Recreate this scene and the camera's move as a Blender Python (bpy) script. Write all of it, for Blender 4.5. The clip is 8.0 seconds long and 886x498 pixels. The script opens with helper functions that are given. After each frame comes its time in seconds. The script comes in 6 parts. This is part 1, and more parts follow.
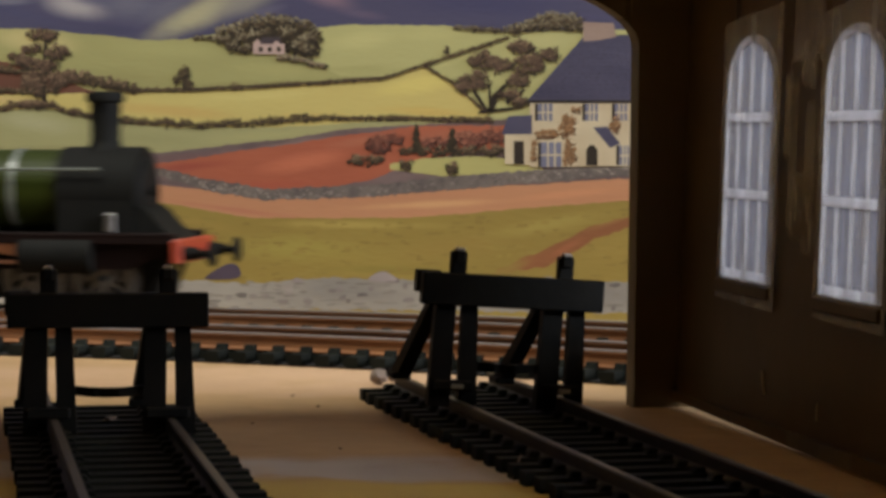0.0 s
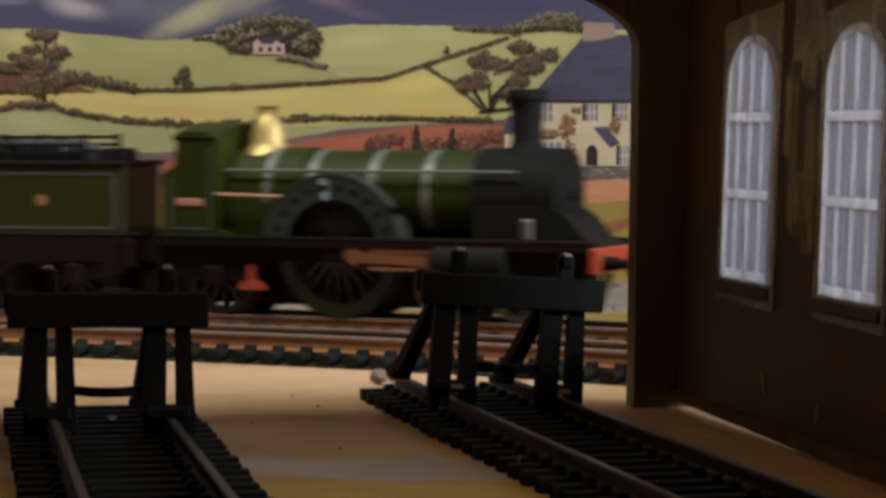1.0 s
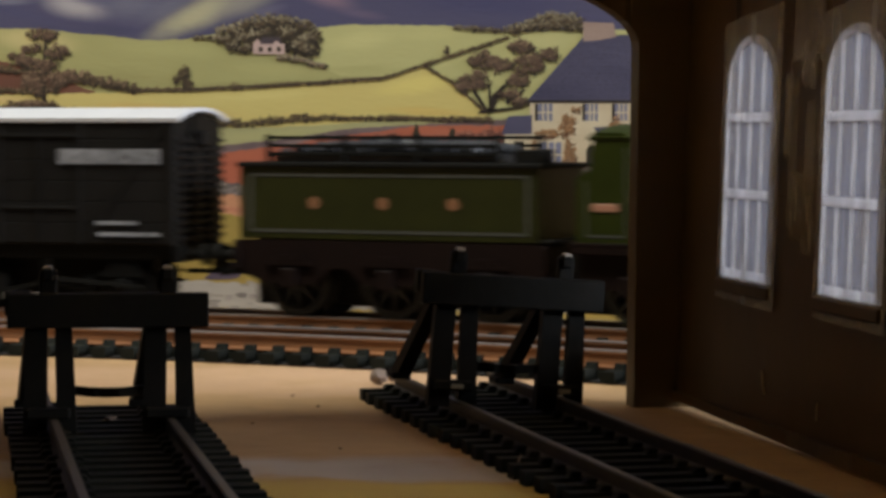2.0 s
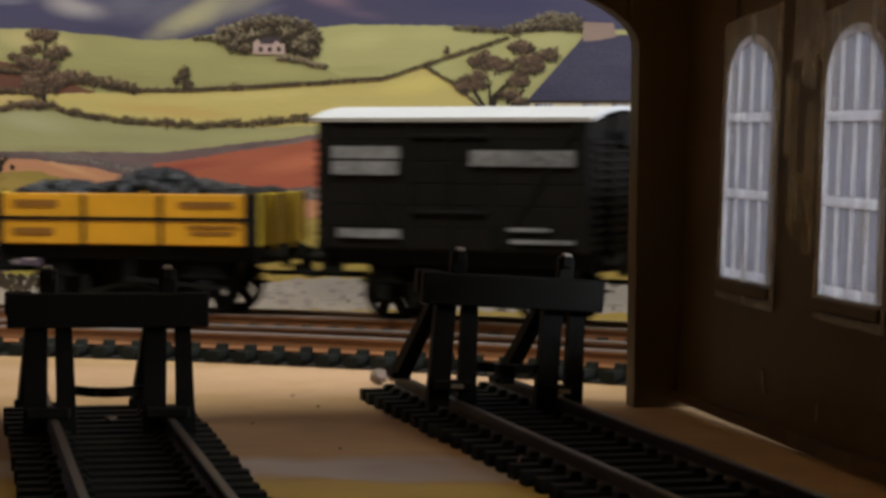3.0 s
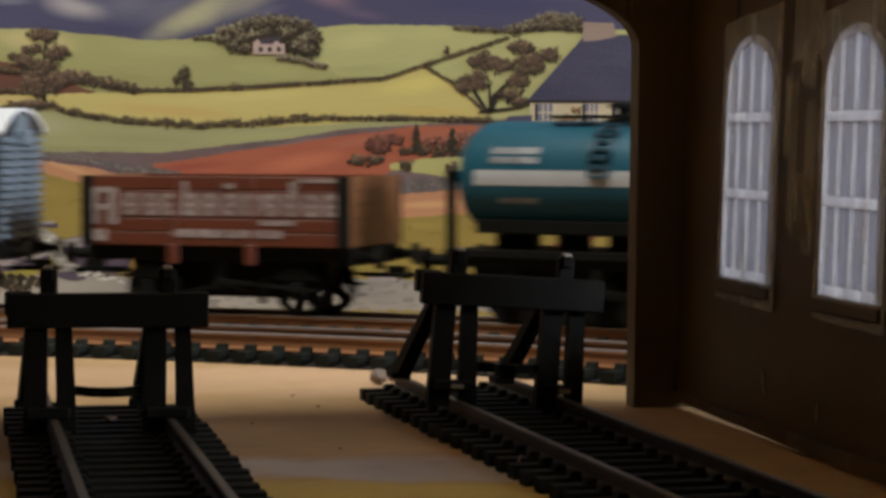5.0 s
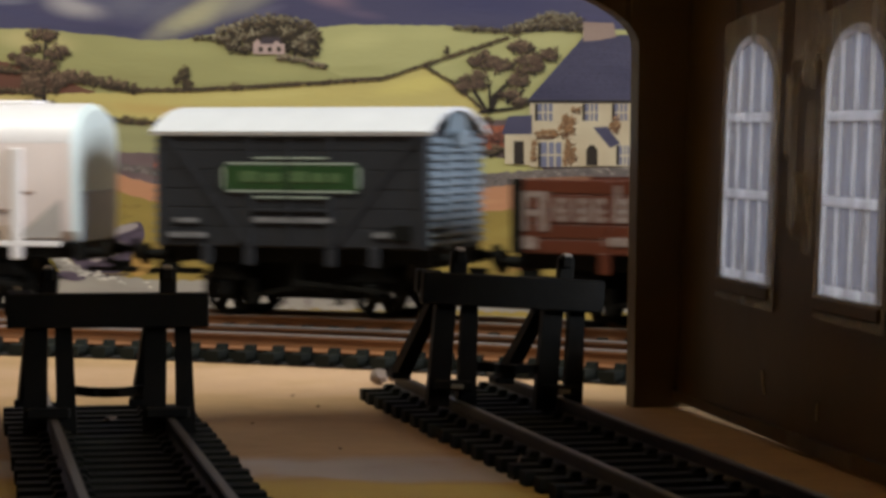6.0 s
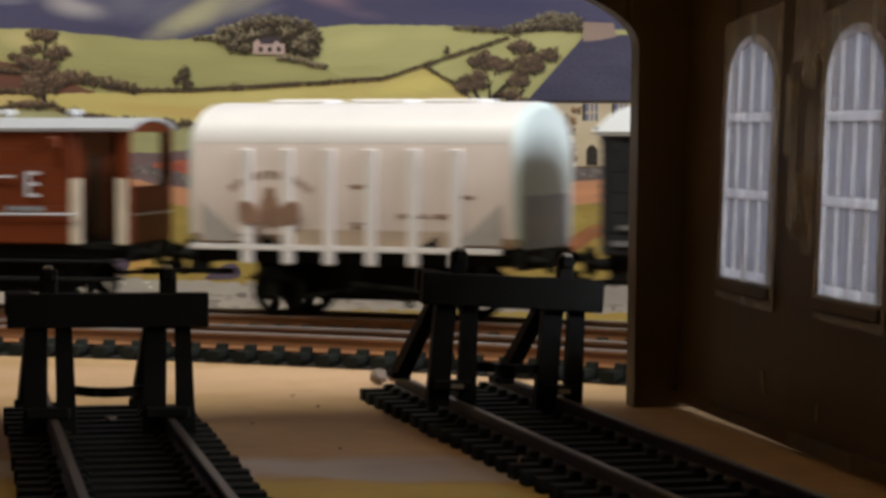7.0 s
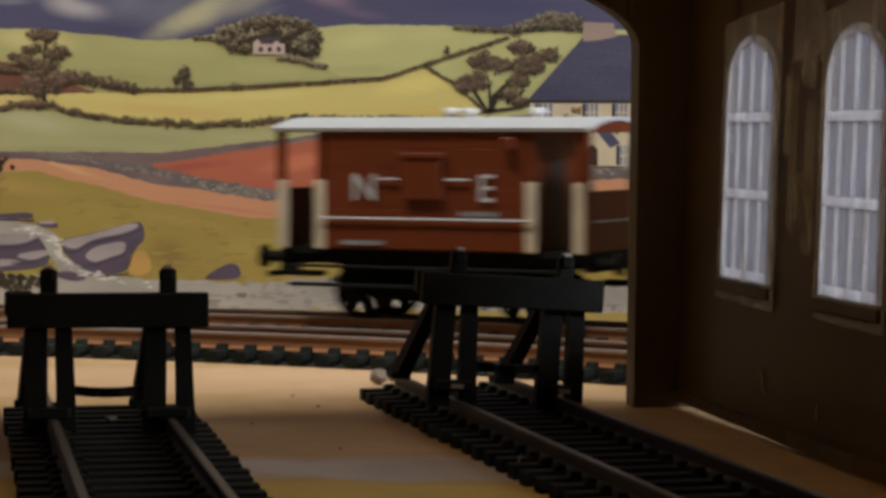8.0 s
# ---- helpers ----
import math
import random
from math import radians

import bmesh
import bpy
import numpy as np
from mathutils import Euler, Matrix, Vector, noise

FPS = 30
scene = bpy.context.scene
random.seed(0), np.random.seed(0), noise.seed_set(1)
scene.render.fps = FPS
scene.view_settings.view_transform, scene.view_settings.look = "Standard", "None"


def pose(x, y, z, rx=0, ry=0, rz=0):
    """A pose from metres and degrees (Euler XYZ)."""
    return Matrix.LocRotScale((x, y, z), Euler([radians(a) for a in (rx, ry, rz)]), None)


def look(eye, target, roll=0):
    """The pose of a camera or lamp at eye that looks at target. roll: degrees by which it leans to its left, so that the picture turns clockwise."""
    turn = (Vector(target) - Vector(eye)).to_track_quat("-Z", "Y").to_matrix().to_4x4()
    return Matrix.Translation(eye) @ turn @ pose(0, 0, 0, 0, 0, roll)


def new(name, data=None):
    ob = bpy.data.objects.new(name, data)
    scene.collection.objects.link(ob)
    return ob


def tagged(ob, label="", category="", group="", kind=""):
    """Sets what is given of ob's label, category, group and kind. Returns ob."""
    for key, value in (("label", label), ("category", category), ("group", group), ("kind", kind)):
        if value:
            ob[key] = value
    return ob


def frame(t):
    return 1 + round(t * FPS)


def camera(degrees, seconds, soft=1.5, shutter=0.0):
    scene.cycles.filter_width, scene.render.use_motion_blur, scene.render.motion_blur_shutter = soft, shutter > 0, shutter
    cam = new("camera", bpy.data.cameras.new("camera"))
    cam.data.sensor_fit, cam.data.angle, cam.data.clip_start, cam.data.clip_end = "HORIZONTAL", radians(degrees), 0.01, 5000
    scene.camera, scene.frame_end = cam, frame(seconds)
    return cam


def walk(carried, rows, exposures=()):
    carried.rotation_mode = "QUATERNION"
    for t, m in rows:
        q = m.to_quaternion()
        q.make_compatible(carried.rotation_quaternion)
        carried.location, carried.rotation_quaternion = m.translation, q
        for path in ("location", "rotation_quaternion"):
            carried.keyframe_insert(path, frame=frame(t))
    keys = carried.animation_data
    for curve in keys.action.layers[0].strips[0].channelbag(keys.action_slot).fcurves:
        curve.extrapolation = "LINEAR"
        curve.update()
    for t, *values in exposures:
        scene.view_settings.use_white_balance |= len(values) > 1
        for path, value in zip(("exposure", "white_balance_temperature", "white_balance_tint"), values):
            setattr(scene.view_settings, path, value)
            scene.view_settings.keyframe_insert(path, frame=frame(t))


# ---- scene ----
# A model railway at true size (4 mm to the foot). Helpers below take millimetres.
MM = 0.001
EYE = (0, 0, 0.048)
cam = camera(19.77, 8.0, soft=3.5, shutter=0.75)
CAM_POSE = pose(*EYE, 90 - 2.71, 0, 0)
walk(cam, [(0, CAM_POSE), (8, CAM_POSE)], exposures=[(0, 0.0), (8, 0.0)])

# ---- light: a ceiling lamp over the layout, daylight from a window in the room's side wall ----
world = bpy.data.worlds.new("room_air")
scene.world = world
world.use_nodes = True
world.node_tree.nodes["Background"].inputs[0].default_value = (0.5, 0.55, 0.65, 1)
world.node_tree.nodes["Background"].inputs[1].default_value = 0.02


def area_lamp(name, at, target, size_x, size_y, watts, colour):
    data = bpy.data.lights.new(name, "AREA")
    data.shape, data.size, data.size_y = "RECTANGLE", size_x, size_y
    data.energy, data.color = watts, colour
    ob = new(name, data)
    ob.matrix_world = look(at, target)
    return ob


area_lamp("ceiling_lamp", (-0.48, 0.18, 1.46), (-0.02, 0.56, 0.0), 0.62, 0.30, 30.5, (0.93, 0.93, 0.84))
area_lamp("window_daylight", (1.68, -0.22, 0.65), (0.05, 0.40, 0.10), 0.80, 0.70, 66, (0.84, 0.89, 1.0))


# ---- materials ----
def mat(name, colour, rough=0.5, metal=0.0, var=0.12, scale=300.0, bump=0.0, bscale=None, second=None,
        stretch=(1, 1, 1), spec=0.5, random_tint=0.0, island=0.0):
    """Principled surface with colour variation at two scales and fine relief."""
    m = bpy.data.materials.new(name)
    m.use_nodes = True
    nt = m.node_tree
    b = nt.nodes["Principled BSDF"]
    b.inputs["Roughness"].default_value = rough
    b.inputs["Metallic"].default_value = metal
    b.inputs["Specular IOR Level"].default_value = spec
    co = nt.nodes.new("ShaderNodeTexCoord")
    mp = nt.nodes.new("ShaderNodeMapping")
    mp.inputs["Scale"].default_value = stretch
    nt.links.new(co.outputs["Object"], mp.inputs["Vector"])
    n1 = nt.nodes.new("ShaderNodeTexNoise")
    n1.inputs["Scale"].default_value = scale
    n1.inputs["Detail"].default_value = 5
    n2 = nt.nodes.new("ShaderNodeTexNoise")
    n2.inputs["Scale"].default_value = scale * 0.13
    n2.inputs["Detail"].default_value = 3
    for n in (n1, n2):
        nt.links.new(mp.outputs["Vector"], n.inputs["Vector"])
    add = nt.nodes.new("ShaderNodeMath")
    add.operation = "ADD"
    nt.links.new(n1.outputs["Fac"], add.inputs[0])
    nt.links.new(n2.outputs["Fac"], add.inputs[1])
    ramp = nt.nodes.new("ShaderNodeMapRange")
    ramp.inputs["From Min"].default_value = 0.7
    ramp.inputs["From Max"].default_value = 1.3
    nt.links.new(add.outputs[0], ramp.inputs["Value"])
    mix = nt.nodes.new("ShaderNodeMix")
    mix.data_type = "RGBA"
    lo = second or tuple(c * (1 - var) for c in colour)
    hi = colour if second else tuple(min(1, c * (1 + var)) for c in colour)
    mix.inputs["A"].default_value = (*lo, 1)
    mix.inputs["B"].default_value = (*hi, 1)
    nt.links.new(ramp.outputs["Result"], mix.inputs["Factor"])
    last = mix.outputs["Result"]
    if random_tint or island:
        hsv = nt.nodes.new("ShaderNodeHueSaturation")
        rnd = nt.nodes.new("ShaderNodeMapRange")
        amount = random_tint or island
        rnd.inputs["To Min"].default_value = 1 - amount
        rnd.inputs["To Max"].default_value = 1 + amount
        if island:
            src = nt.nodes.new("ShaderNodeNewGeometry").outputs["Random Per Island"]
        else:
            src = nt.nodes.new("ShaderNodeObjectInfo").outputs["Random"]
        nt.links.new(src, rnd.inputs["Value"])
        nt.links.new(rnd.outputs["Result"], hsv.inputs["Value"])
        nt.links.new(last, hsv.inputs["Color"])
        last = hsv.outputs["Color"]
    nt.links.new(last, b.inputs["Base Color"])
    if bump:
        n3 = nt.nodes.new("ShaderNodeTexNoise")
        n3.inputs["Scale"].default_value = bscale or scale * 3
        n3.inputs["Detail"].default_value = 4
        nt.links.new(mp.outputs["Vector"], n3.inputs["Vector"])
        bp = nt.nodes.new("ShaderNodeBump")
        bp.inputs["Strength"].default_value = bump
        bp.inputs["Distance"].default_value = 0.0003
        nt.links.new(n3.outputs["Fac"], bp.inputs["Height"])
        nt.links.new(bp.outputs["Normal"], b.inputs["Normal"])
    return m


def glazing(name, colour, through_share, rough=0.4):
    """Milky plastic sheet: part of the light passes, scattered."""
    m = bpy.data.materials.new(name)
    m.use_nodes = True
    nt = m.node_tree
    b = nt.nodes["Principled BSDF"]
    b.inputs["Roughness"].default_value = rough
    b.inputs["Base Color"].default_value = (*colour, 1)
    tr = nt.nodes.new("ShaderNodeBsdfTranslucent")
    tr.inputs["Color"].default_value = (*colour, 1)
    no = nt.nodes.new("ShaderNodeTexNoise")
    no.inputs["Scale"].default_value = 90
    ra = nt.nodes.new("ShaderNodeMapRange")
    ra.inputs["To Min"].default_value = through_share - 0.12
    ra.inputs["To Max"].default_value = through_share + 0.12
    nt.links.new(no.outputs["Fac"], ra.inputs["Value"])
    mx = nt.nodes.new("ShaderNodeMixShader")
    nt.links.new(ra.outputs["Result"], mx.inputs[0])
    nt.links.new(b.outputs[0], mx.inputs[1])
    nt.links.new(tr.outputs[0], mx.inputs[2])
    nt.links.new(mx.outputs[0], nt.nodes["Material Output"].inputs["Surface"])
    return m


def film(name, colour, least, most, rough=0.3):
    """Clear plastic sheet with milky smears."""
    m = bpy.data.materials.new(name)
    m.use_nodes = True
    nt = m.node_tree
    b = nt.nodes["Principled BSDF"]
    b.inputs["Roughness"].default_value = rough
    b.inputs["Base Color"].default_value = (*colour, 1)
    clear = nt.nodes.new("ShaderNodeBsdfTransparent")
    co = nt.nodes.new("ShaderNodeTexCoord")
    mp = nt.nodes.new("ShaderNodeMapping")
    mp.inputs["Scale"].default_value = (1.6, 1, 0.5)
    no = nt.nodes.new("ShaderNodeTexNoise")
    no.inputs["Scale"].default_value = 130
    no.inputs["Detail"].default_value = 5
    ra = nt.nodes.new("ShaderNodeMapRange")
    ra.inputs["From Min"].default_value, ra.inputs["From Max"].default_value = 0.35, 0.7
    ra.inputs["To Min"].default_value, ra.inputs["To Max"].default_value = least, most
    mx = nt.nodes.new("ShaderNodeMixShader")
    nt.links.new(co.outputs["Object"], mp.inputs["Vector"])
    nt.links.new(mp.outputs["Vector"], no.inputs["Vector"])
    nt.links.new(no.outputs["Fac"], ra.inputs["Value"])
    nt.links.new(ra.outputs["Result"], mx.inputs[0])
    nt.links.new(clear.outputs[0], mx.inputs[1])
    nt.links.new(b.outputs[0], mx.inputs[2])
    nt.links.new(mx.outputs[0], nt.nodes["Material Output"].inputs["Surface"])
    return m


M_BOARD = mat("bare_chipboard", (0.40, 0.248, 0.110), 0.75, scale=160, second=(0.30, 0.178, 0.074), bump=0.5, bscale=900, stretch=(1, 2.2, 1))


def bands(m, rows):
    """Worn bands of old paint between the sidings, and light painted into the board beyond: (y0, y1, colour, cover)."""
    nt = m.node_tree
    b = nt.nodes["Principled BSDF"]
    last = b.inputs["Base Color"].links[0].from_socket
    co = nt.nodes.new("ShaderNodeTexCoord")
    no = nt.nodes.new("ShaderNodeTexNoise")
    no.inputs["Scale"].default_value = 45
    no.inputs["Detail"].default_value = 6
    nt.links.new(co.outputs["Object"], no.inputs["Vector"])
    sep = nt.nodes.new("ShaderNodeSeparateXYZ")
    nt.links.new(co.outputs["Object"], sep.inputs[0])

    def calc(op, p, q):
        n = nt.nodes.new("ShaderNodeMath")
        n.operation = op
        for k, v in enumerate((p, q)):
            if isinstance(v, float):
                n.inputs[k].default_value = v
            else:
                nt.links.new(v, n.inputs[k])
        return n.outputs[0]

    def rise(sock, a, c):
        n = nt.nodes.new("ShaderNodeMapRange")
        n.interpolation_type = "SMOOTHSTEP"
        n.inputs["From Min"].default_value, n.inputs["From Max"].default_value = a, c
        nt.links.new(sock, n.inputs["Value"])
        return n.outputs["Result"]

    wob = calc("MULTIPLY", calc("SUBTRACT", no.outputs["Fac"], 0.5), 0.022)
    y = calc("ADD", sep.outputs["Y"], wob)
    side = rise(calc("ADD", sep.outputs["X"], wob), 0.030, 0.018)
    side = calc("MULTIPLY", side, rise(sep.outputs["X"], -0.130, -0.112))
    for y0, y1, colour, cover in rows:
        f = calc("MULTIPLY", calc("MULTIPLY", rise(y, y0 - 0.004, y0 + 0.004), rise(y, y1 + 0.005, y1 - 0.005)), side)
        f = calc("MULTIPLY", f, rise(no.outputs["Fac"], 0.15, 0.55))
        mix = nt.nodes.new("ShaderNodeMix")
        mix.data_type = "RGBA"
        mix.inputs["B"].default_value = (*colour, 1)
        nt.links.new(calc("MULTIPLY", f, cover), mix.inputs["Factor"])
        nt.links.new(last, mix.inputs["A"])
        last = mix.outputs["Result"]
    nt.links.new(last, b.inputs["Base Color"])


# Grey and yellow are old paint; the third band paints in a pinkish lit zone.
bands(M_BOARD, [(0.347, 0.368, (0.44, 0.42, 0.43), 0.8), (0.20, 0.345, (0.50, 0.37, 0.07), 0.75), (0.455, 0.51, (0.46, 0.29, 0.18), 0.5)])
M_WALLPAINT = mat("room_wall_paint", (0.14, 0.125, 0.11), 0.9, scale=4)
M_CEIL = mat("ceiling_paint", (0.35, 0.33, 0.30), 0.9, scale=4)
M_SLEEPER = mat("black_sleeper_plastic", (0.0112, 0.0122, 0.0095), 0.65, spec=0.07, scale=500, bump=0.3, random_tint=0.25)
M_BALLAST = mat("black_foam_underlay", (0.012, 0.012, 0.013), 0.9, scale=700, bump=0.6)
M_RAILSIDE = mat("rusty_rail", (0.36, 0.160, 0.062), 0.6, metal=0.1, scale=260, second=(0.22, 0.095, 0.042), stretch=(0.15, 1, 1))
M_RAILDARK = mat("tarnished_rail", (0.060, 0.045, 0.030), 0.55, metal=0.4, scale=200, second=(0.030, 0.023, 0.017), stretch=(1, 0.15, 1))
M_RAILTOP = mat("bright_rail_head", (0.36, 0.31, 0.29), 0.38, metal=0.75, scale=300)
M_RAILDULL = mat("dull_rail_head", (0.24, 0.205, 0.15), 0.36, metal=0.75, scale=240, second=(0.12, 0.10, 0.07), stretch=(0.2, 1, 1))
M_STOP = mat("black_moulded_plastic", (0.0098, 0.0094, 0.0080), 0.62, spec=0.11, scale=250, bump=0.35, bscale=500)
# Pale tone for the glints painted onto the buffer stops.
M_GLINT = mat("pale_glint", (0.30, 0.27, 0.23), 0.4, scale=300)
M_SHED = mat("dark_brown_plastic", (0.094, 0.055, 0.017), 0.45, spec=0.2, scale=60, second=(0.064, 0.036, 0.012), bump=0.25, bscale=160)
M_SHEDROOF = mat("dark_grey_plastic", (0.07, 0.07, 0.075), 0.6, scale=80)
M_PANE = glazing("milky_window_sheet", (0.19, 0.195, 0.235), 0.50)
M_BAR = glazing("white_glazing_bar", (0.82, 0.82, 0.84), 0.80)
M_FILM = film("clear_glazing_film", (0.62, 0.60, 0.56), 0.14, 0.38)
M_TAPE = film("torn_yellowed_film", (0.44, 0.37, 0.27), 0.12, 0.50)
M_NICK = mat("pale_scratch", (0.30, 0.24, 0.17), 0.4, scale=200)
# Warm see-through plastic for panels added to let light into the shed.
M_ROOFFILL = glazing("milky_roof_fill", (0.78, 0.64, 0.44), 0.80)
M_GREEN = mat("loco_green_paint", (0.0205, 0.0275, 0.0025), 0.5, spec=0.13, scale=150, var=0.2)
M_GREENDARK = mat("tender_green_paint", (0.019, 0.0205, 0.003), 0.5, spec=0.18, scale=150, var=0.2)
M_LINE = mat("pale_lining", (0.05, 0.053, 0.045), 0.5, scale=200)
M_BAND = mat("boiler_band", (0.12, 0.13, 0.105), 0.35, scale=200)
M_BLACK = mat("satin_black", (0.0085, 0.0082, 0.0070), 0.7, spec=0.08, scale=200, bump=0.15)
M_MAROON = mat("frame_maroon", (0.008, 0.0035, 0.0026), 0.65, spec=0.1, scale=200, var=0.2)
M_RED = mat("buffer_beam_red", (0.31, 0.042, 0.018), 0.4, scale=200)
M_BRASS = mat("polished_brass", (0.50, 0.36, 0.13), 0.50, metal=0.55, scale=120)
M_COPPER = mat("bronze_rod", (0.50, 0.27, 0.19), 0.42, metal=0.6, scale=120)
M_STEEL = mat("wheel_steel", (0.16, 0.155, 0.145), 0.35, metal=0.8, scale=200)
M_COAL = mat("coal", (0.012, 0.0125, 0.014), 0.5, scale=500, bump=0.6, island=0.5)
M_VANBLACK = mat("van_black_paint", (0.0065, 0.0055, 0.0045), 0.65, spec=0.12, scale=200, var=0.25)
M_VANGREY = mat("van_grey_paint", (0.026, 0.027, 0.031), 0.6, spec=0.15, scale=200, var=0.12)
# Van grey made paler and bluer on the louvred ends to carry cool daylight.
M_LOUVRELIT = mat("daylit_grey_louvre", (0.13, 0.165, 0.19), 0.5, scale=200)
M_ROOF = mat("white_roof", (0.56, 0.56, 0.56), 0.5, scale=120, var=0.05)
M_YELLOW = mat("wagon_yellow_paint", (0.62, 0.29, 0.012), 0.42, scale=150, var=0.1)
# Coal wagon ends: the side yellow with the daylight on them painted in.
M_YELLOWLIT = mat("wagon_daylit_yellow", (0.66, 0.48, 0.02), 0.42, scale=150, var=0.1)
M_TEAL = mat("tank_teal_paint", (0.0125, 0.074, 0.110), 0.45, spec=0.2, scale=120, var=0.08)
M_WHITE = mat("white_marking", (0.42, 0.42, 0.43), 0.5, scale=200, var=0.05)
M_WORN = mat("worn_white_marking", (0.17, 0.17, 0.175), 0.6, scale=700, var=0.55)
M_BROWN = mat("wagon_brown_paint", (0.105, 0.022, 0.008), 0.45, scale=150, var=0.12)
# Lighter brown for the open wagon's ends, standing in for daylight there.
M_BROWNLIT = mat("wagon_daylit_brown", (0.16, 0.062, 0.022), 0.45, scale=150, var=0.12)
M_PLATE = mat("green_name_plate", (0.013, 0.055, 0.013), 0.4, scale=200)
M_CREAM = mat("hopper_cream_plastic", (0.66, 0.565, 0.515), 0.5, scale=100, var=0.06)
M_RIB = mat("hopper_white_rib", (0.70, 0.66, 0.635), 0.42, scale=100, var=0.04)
# Hopper ends: cool daylight is mixed into this pale green.
M_ENDLIT = mat("hopper_daylit_end", (0.52, 0.58, 0.545), 0.6, scale=100, var=0.05)
M_LOGO = mat("brown_transfer", (0.26, 0.155, 0.105), 0.5, scale=300, var=0.2)
M_BAUXITE = mat("brake_van_red_brown", (0.112, 0.0215, 0.0045), 0.5, spec=0.2, scale=150, var=0.12)
M_LADDER = mat("ladder_dark_teal", (0.02, 0.06, 0.09), 0.5)
M_INSHADE = mat("interior_shade", (0.035, 0.015, 0.008), 0.7, scale=150)
M_POST = mat("pale_handrail_post", (0.46, 0.38, 0.28), 0.5, scale=150)


# ---- mesh helpers (millimetres) ----
def box(bm, x0, y0, z0, x1, y1, z1, bev=0.0):
    r = bmesh.ops.create_cube(bm, size=1)
    vs = r["verts"]
    for v in vs:
        v.co = Vector((x0 + (v.co.x + 0.5) * (x1 - x0), y0 + (v.co.y + 0.5) * (y1 - y0), z0 + (v.co.z + 0.5) * (z1 - z0)))
    if bev:
        es = list({e for v in vs for e in v.link_edges})
        bmesh.ops.bevel(bm, geom=es, offset=bev, segments=1, affect="EDGES")
    return bm


def cyl(bm, p0, p1, r, seg=16, r2=None):
    p0, p1 = Vector(p0), Vector(p1)
    d = p1 - p0
    m = Matrix.Translation((p0 + p1) / 2) @ d.to_track_quat("Z", "Y").to_matrix().to_4x4()
    bmesh.ops.create_cone(bm, cap_ends=True, segments=seg, radius1=r, radius2=r if r2 is None else r2, depth=d.length, matrix=m)
    return bm


def prism(bm, pts, axis, a, b):
    """Extrude a flat outline along an axis: pts are (y,z), (x,z) or (x,y) for axis x, y or z."""
    def put(p, k):
        return {"x": (k, p[0], p[1]), "y": (p[0], k, p[1]), "z": (p[0], p[1], k)}[axis]
    va = [bm.verts.new(put(p, a)) for p in pts]
    vb = [bm.verts.new(put(p, b)) for p in pts]
    n = len(pts)
    fs = [bm.faces.new(va), bm.faces.new(vb[::-1])]
    for i in range(n):
        fs.append(bm.faces.new((va[i], vb[i], vb[(i + 1) % n], va[(i + 1) % n])))
    bmesh.ops.recalc_face_normals(bm, faces=fs)
    return bm


def lathe(bm, profile, centre, seg=20):
    """Turn (radius, z) pairs about an upright axis."""
    rings = []
    for r, z in profile:
        rings.append([bm.verts.new((centre[0] + r * math.cos(2 * math.pi * i / seg), centre[1] + r * math.sin(2 * math.pi * i / seg), centre[2] + z)) for i in range(seg)])
    fs = []
    for a, b in zip(rings, rings[1:]):
        for i in range(seg):
            fs.append(bm.faces.new((a[i], a[(i + 1) % seg], b[(i + 1) % seg], b[i])))
    fs.append(bm.faces.new(rings[0][::-1]))
    fs.append(bm.faces.new(rings[-1]))
    bmesh.ops.recalc_face_normals(bm, faces=fs)
    return bm


def lump(bm, x, y, z, r):
    vs = bmesh.ops.create_icosphere(bm, subdivisions=1, radius=r)["verts"]
    for v in vs:
        v.co = Vector((x, y, z)) + v.co * random.uniform(0.75, 1.25)


def B():
    return bmesh.new()


def mesh_of(name, bm, material):
    for v in bm.verts:
        v.co *= MM
    me = bpy.data.meshes.new(name)
    bm.to_mesh(me)
    bm.free()
    me.materials.append(material)
    for p in me.polygons:
        p.use_smooth = True
    me.set_sharp_from_angle(angle=0.6)
    return me


def part(name, bm, material, parent=None, label=""):
    ob = new(name, mesh_of(name, bm, material))
    ob.parent = parent
    if label:
        ob["label"] = label
    return ob


def again(name, me, parent, m, label=""):
    """One more part on a mesh that is shared."""
    ob = new(name, me)
    ob.parent = parent
    ob.matrix_basis = m
    if label:
        ob["label"] = label
    return ob


def arc(cx, cz, r, a0, a1, n, rz=None):
    return [(cx + r * math.cos(radians(a0 + (a1 - a0) * i / n)), cz + (rz or r) * math.sin(radians(a0 + (a1 - a0) * i / n))) for i in range(n + 1)]


def rounded(pts, times=2):
    """Cut the corners of an outline to make it flow."""
    for _ in range(times):
        out = []
        for (xa, ya), (xb, yb) in zip(pts, pts[1:] + pts[:1]):
            out += [(xa * 0.78 + xb * 0.22, ya * 0.78 + yb * 0.22), (xa * 0.22 + xb * 0.78, ya * 0.22 + yb * 0.78)]
        pts = out
    return pts


# ---- structure ----
bm = box(B(), -1700, -1500, -18, 1700, 1500, 0)
baseboard = tagged(part("baseboard", bm, M_BOARD), "bare pale chipboard baseboard of the layout", "baseboard", kind="structure")
for name, b6 in (("wall_south", (-1700, -1520, 0, 1700, -1500, 1500)), ("wall_north", (-1700, 1500, 0, 1700, 1520, 1500)),
                 ("wall_west", (-1720, -1500, 0, -1700, 1500, 1500))):
    tagged(part(name, box(B(), *b6), M_WALLPAINT), "plain dim painted room wall", "wall", kind="structure")
g = B()
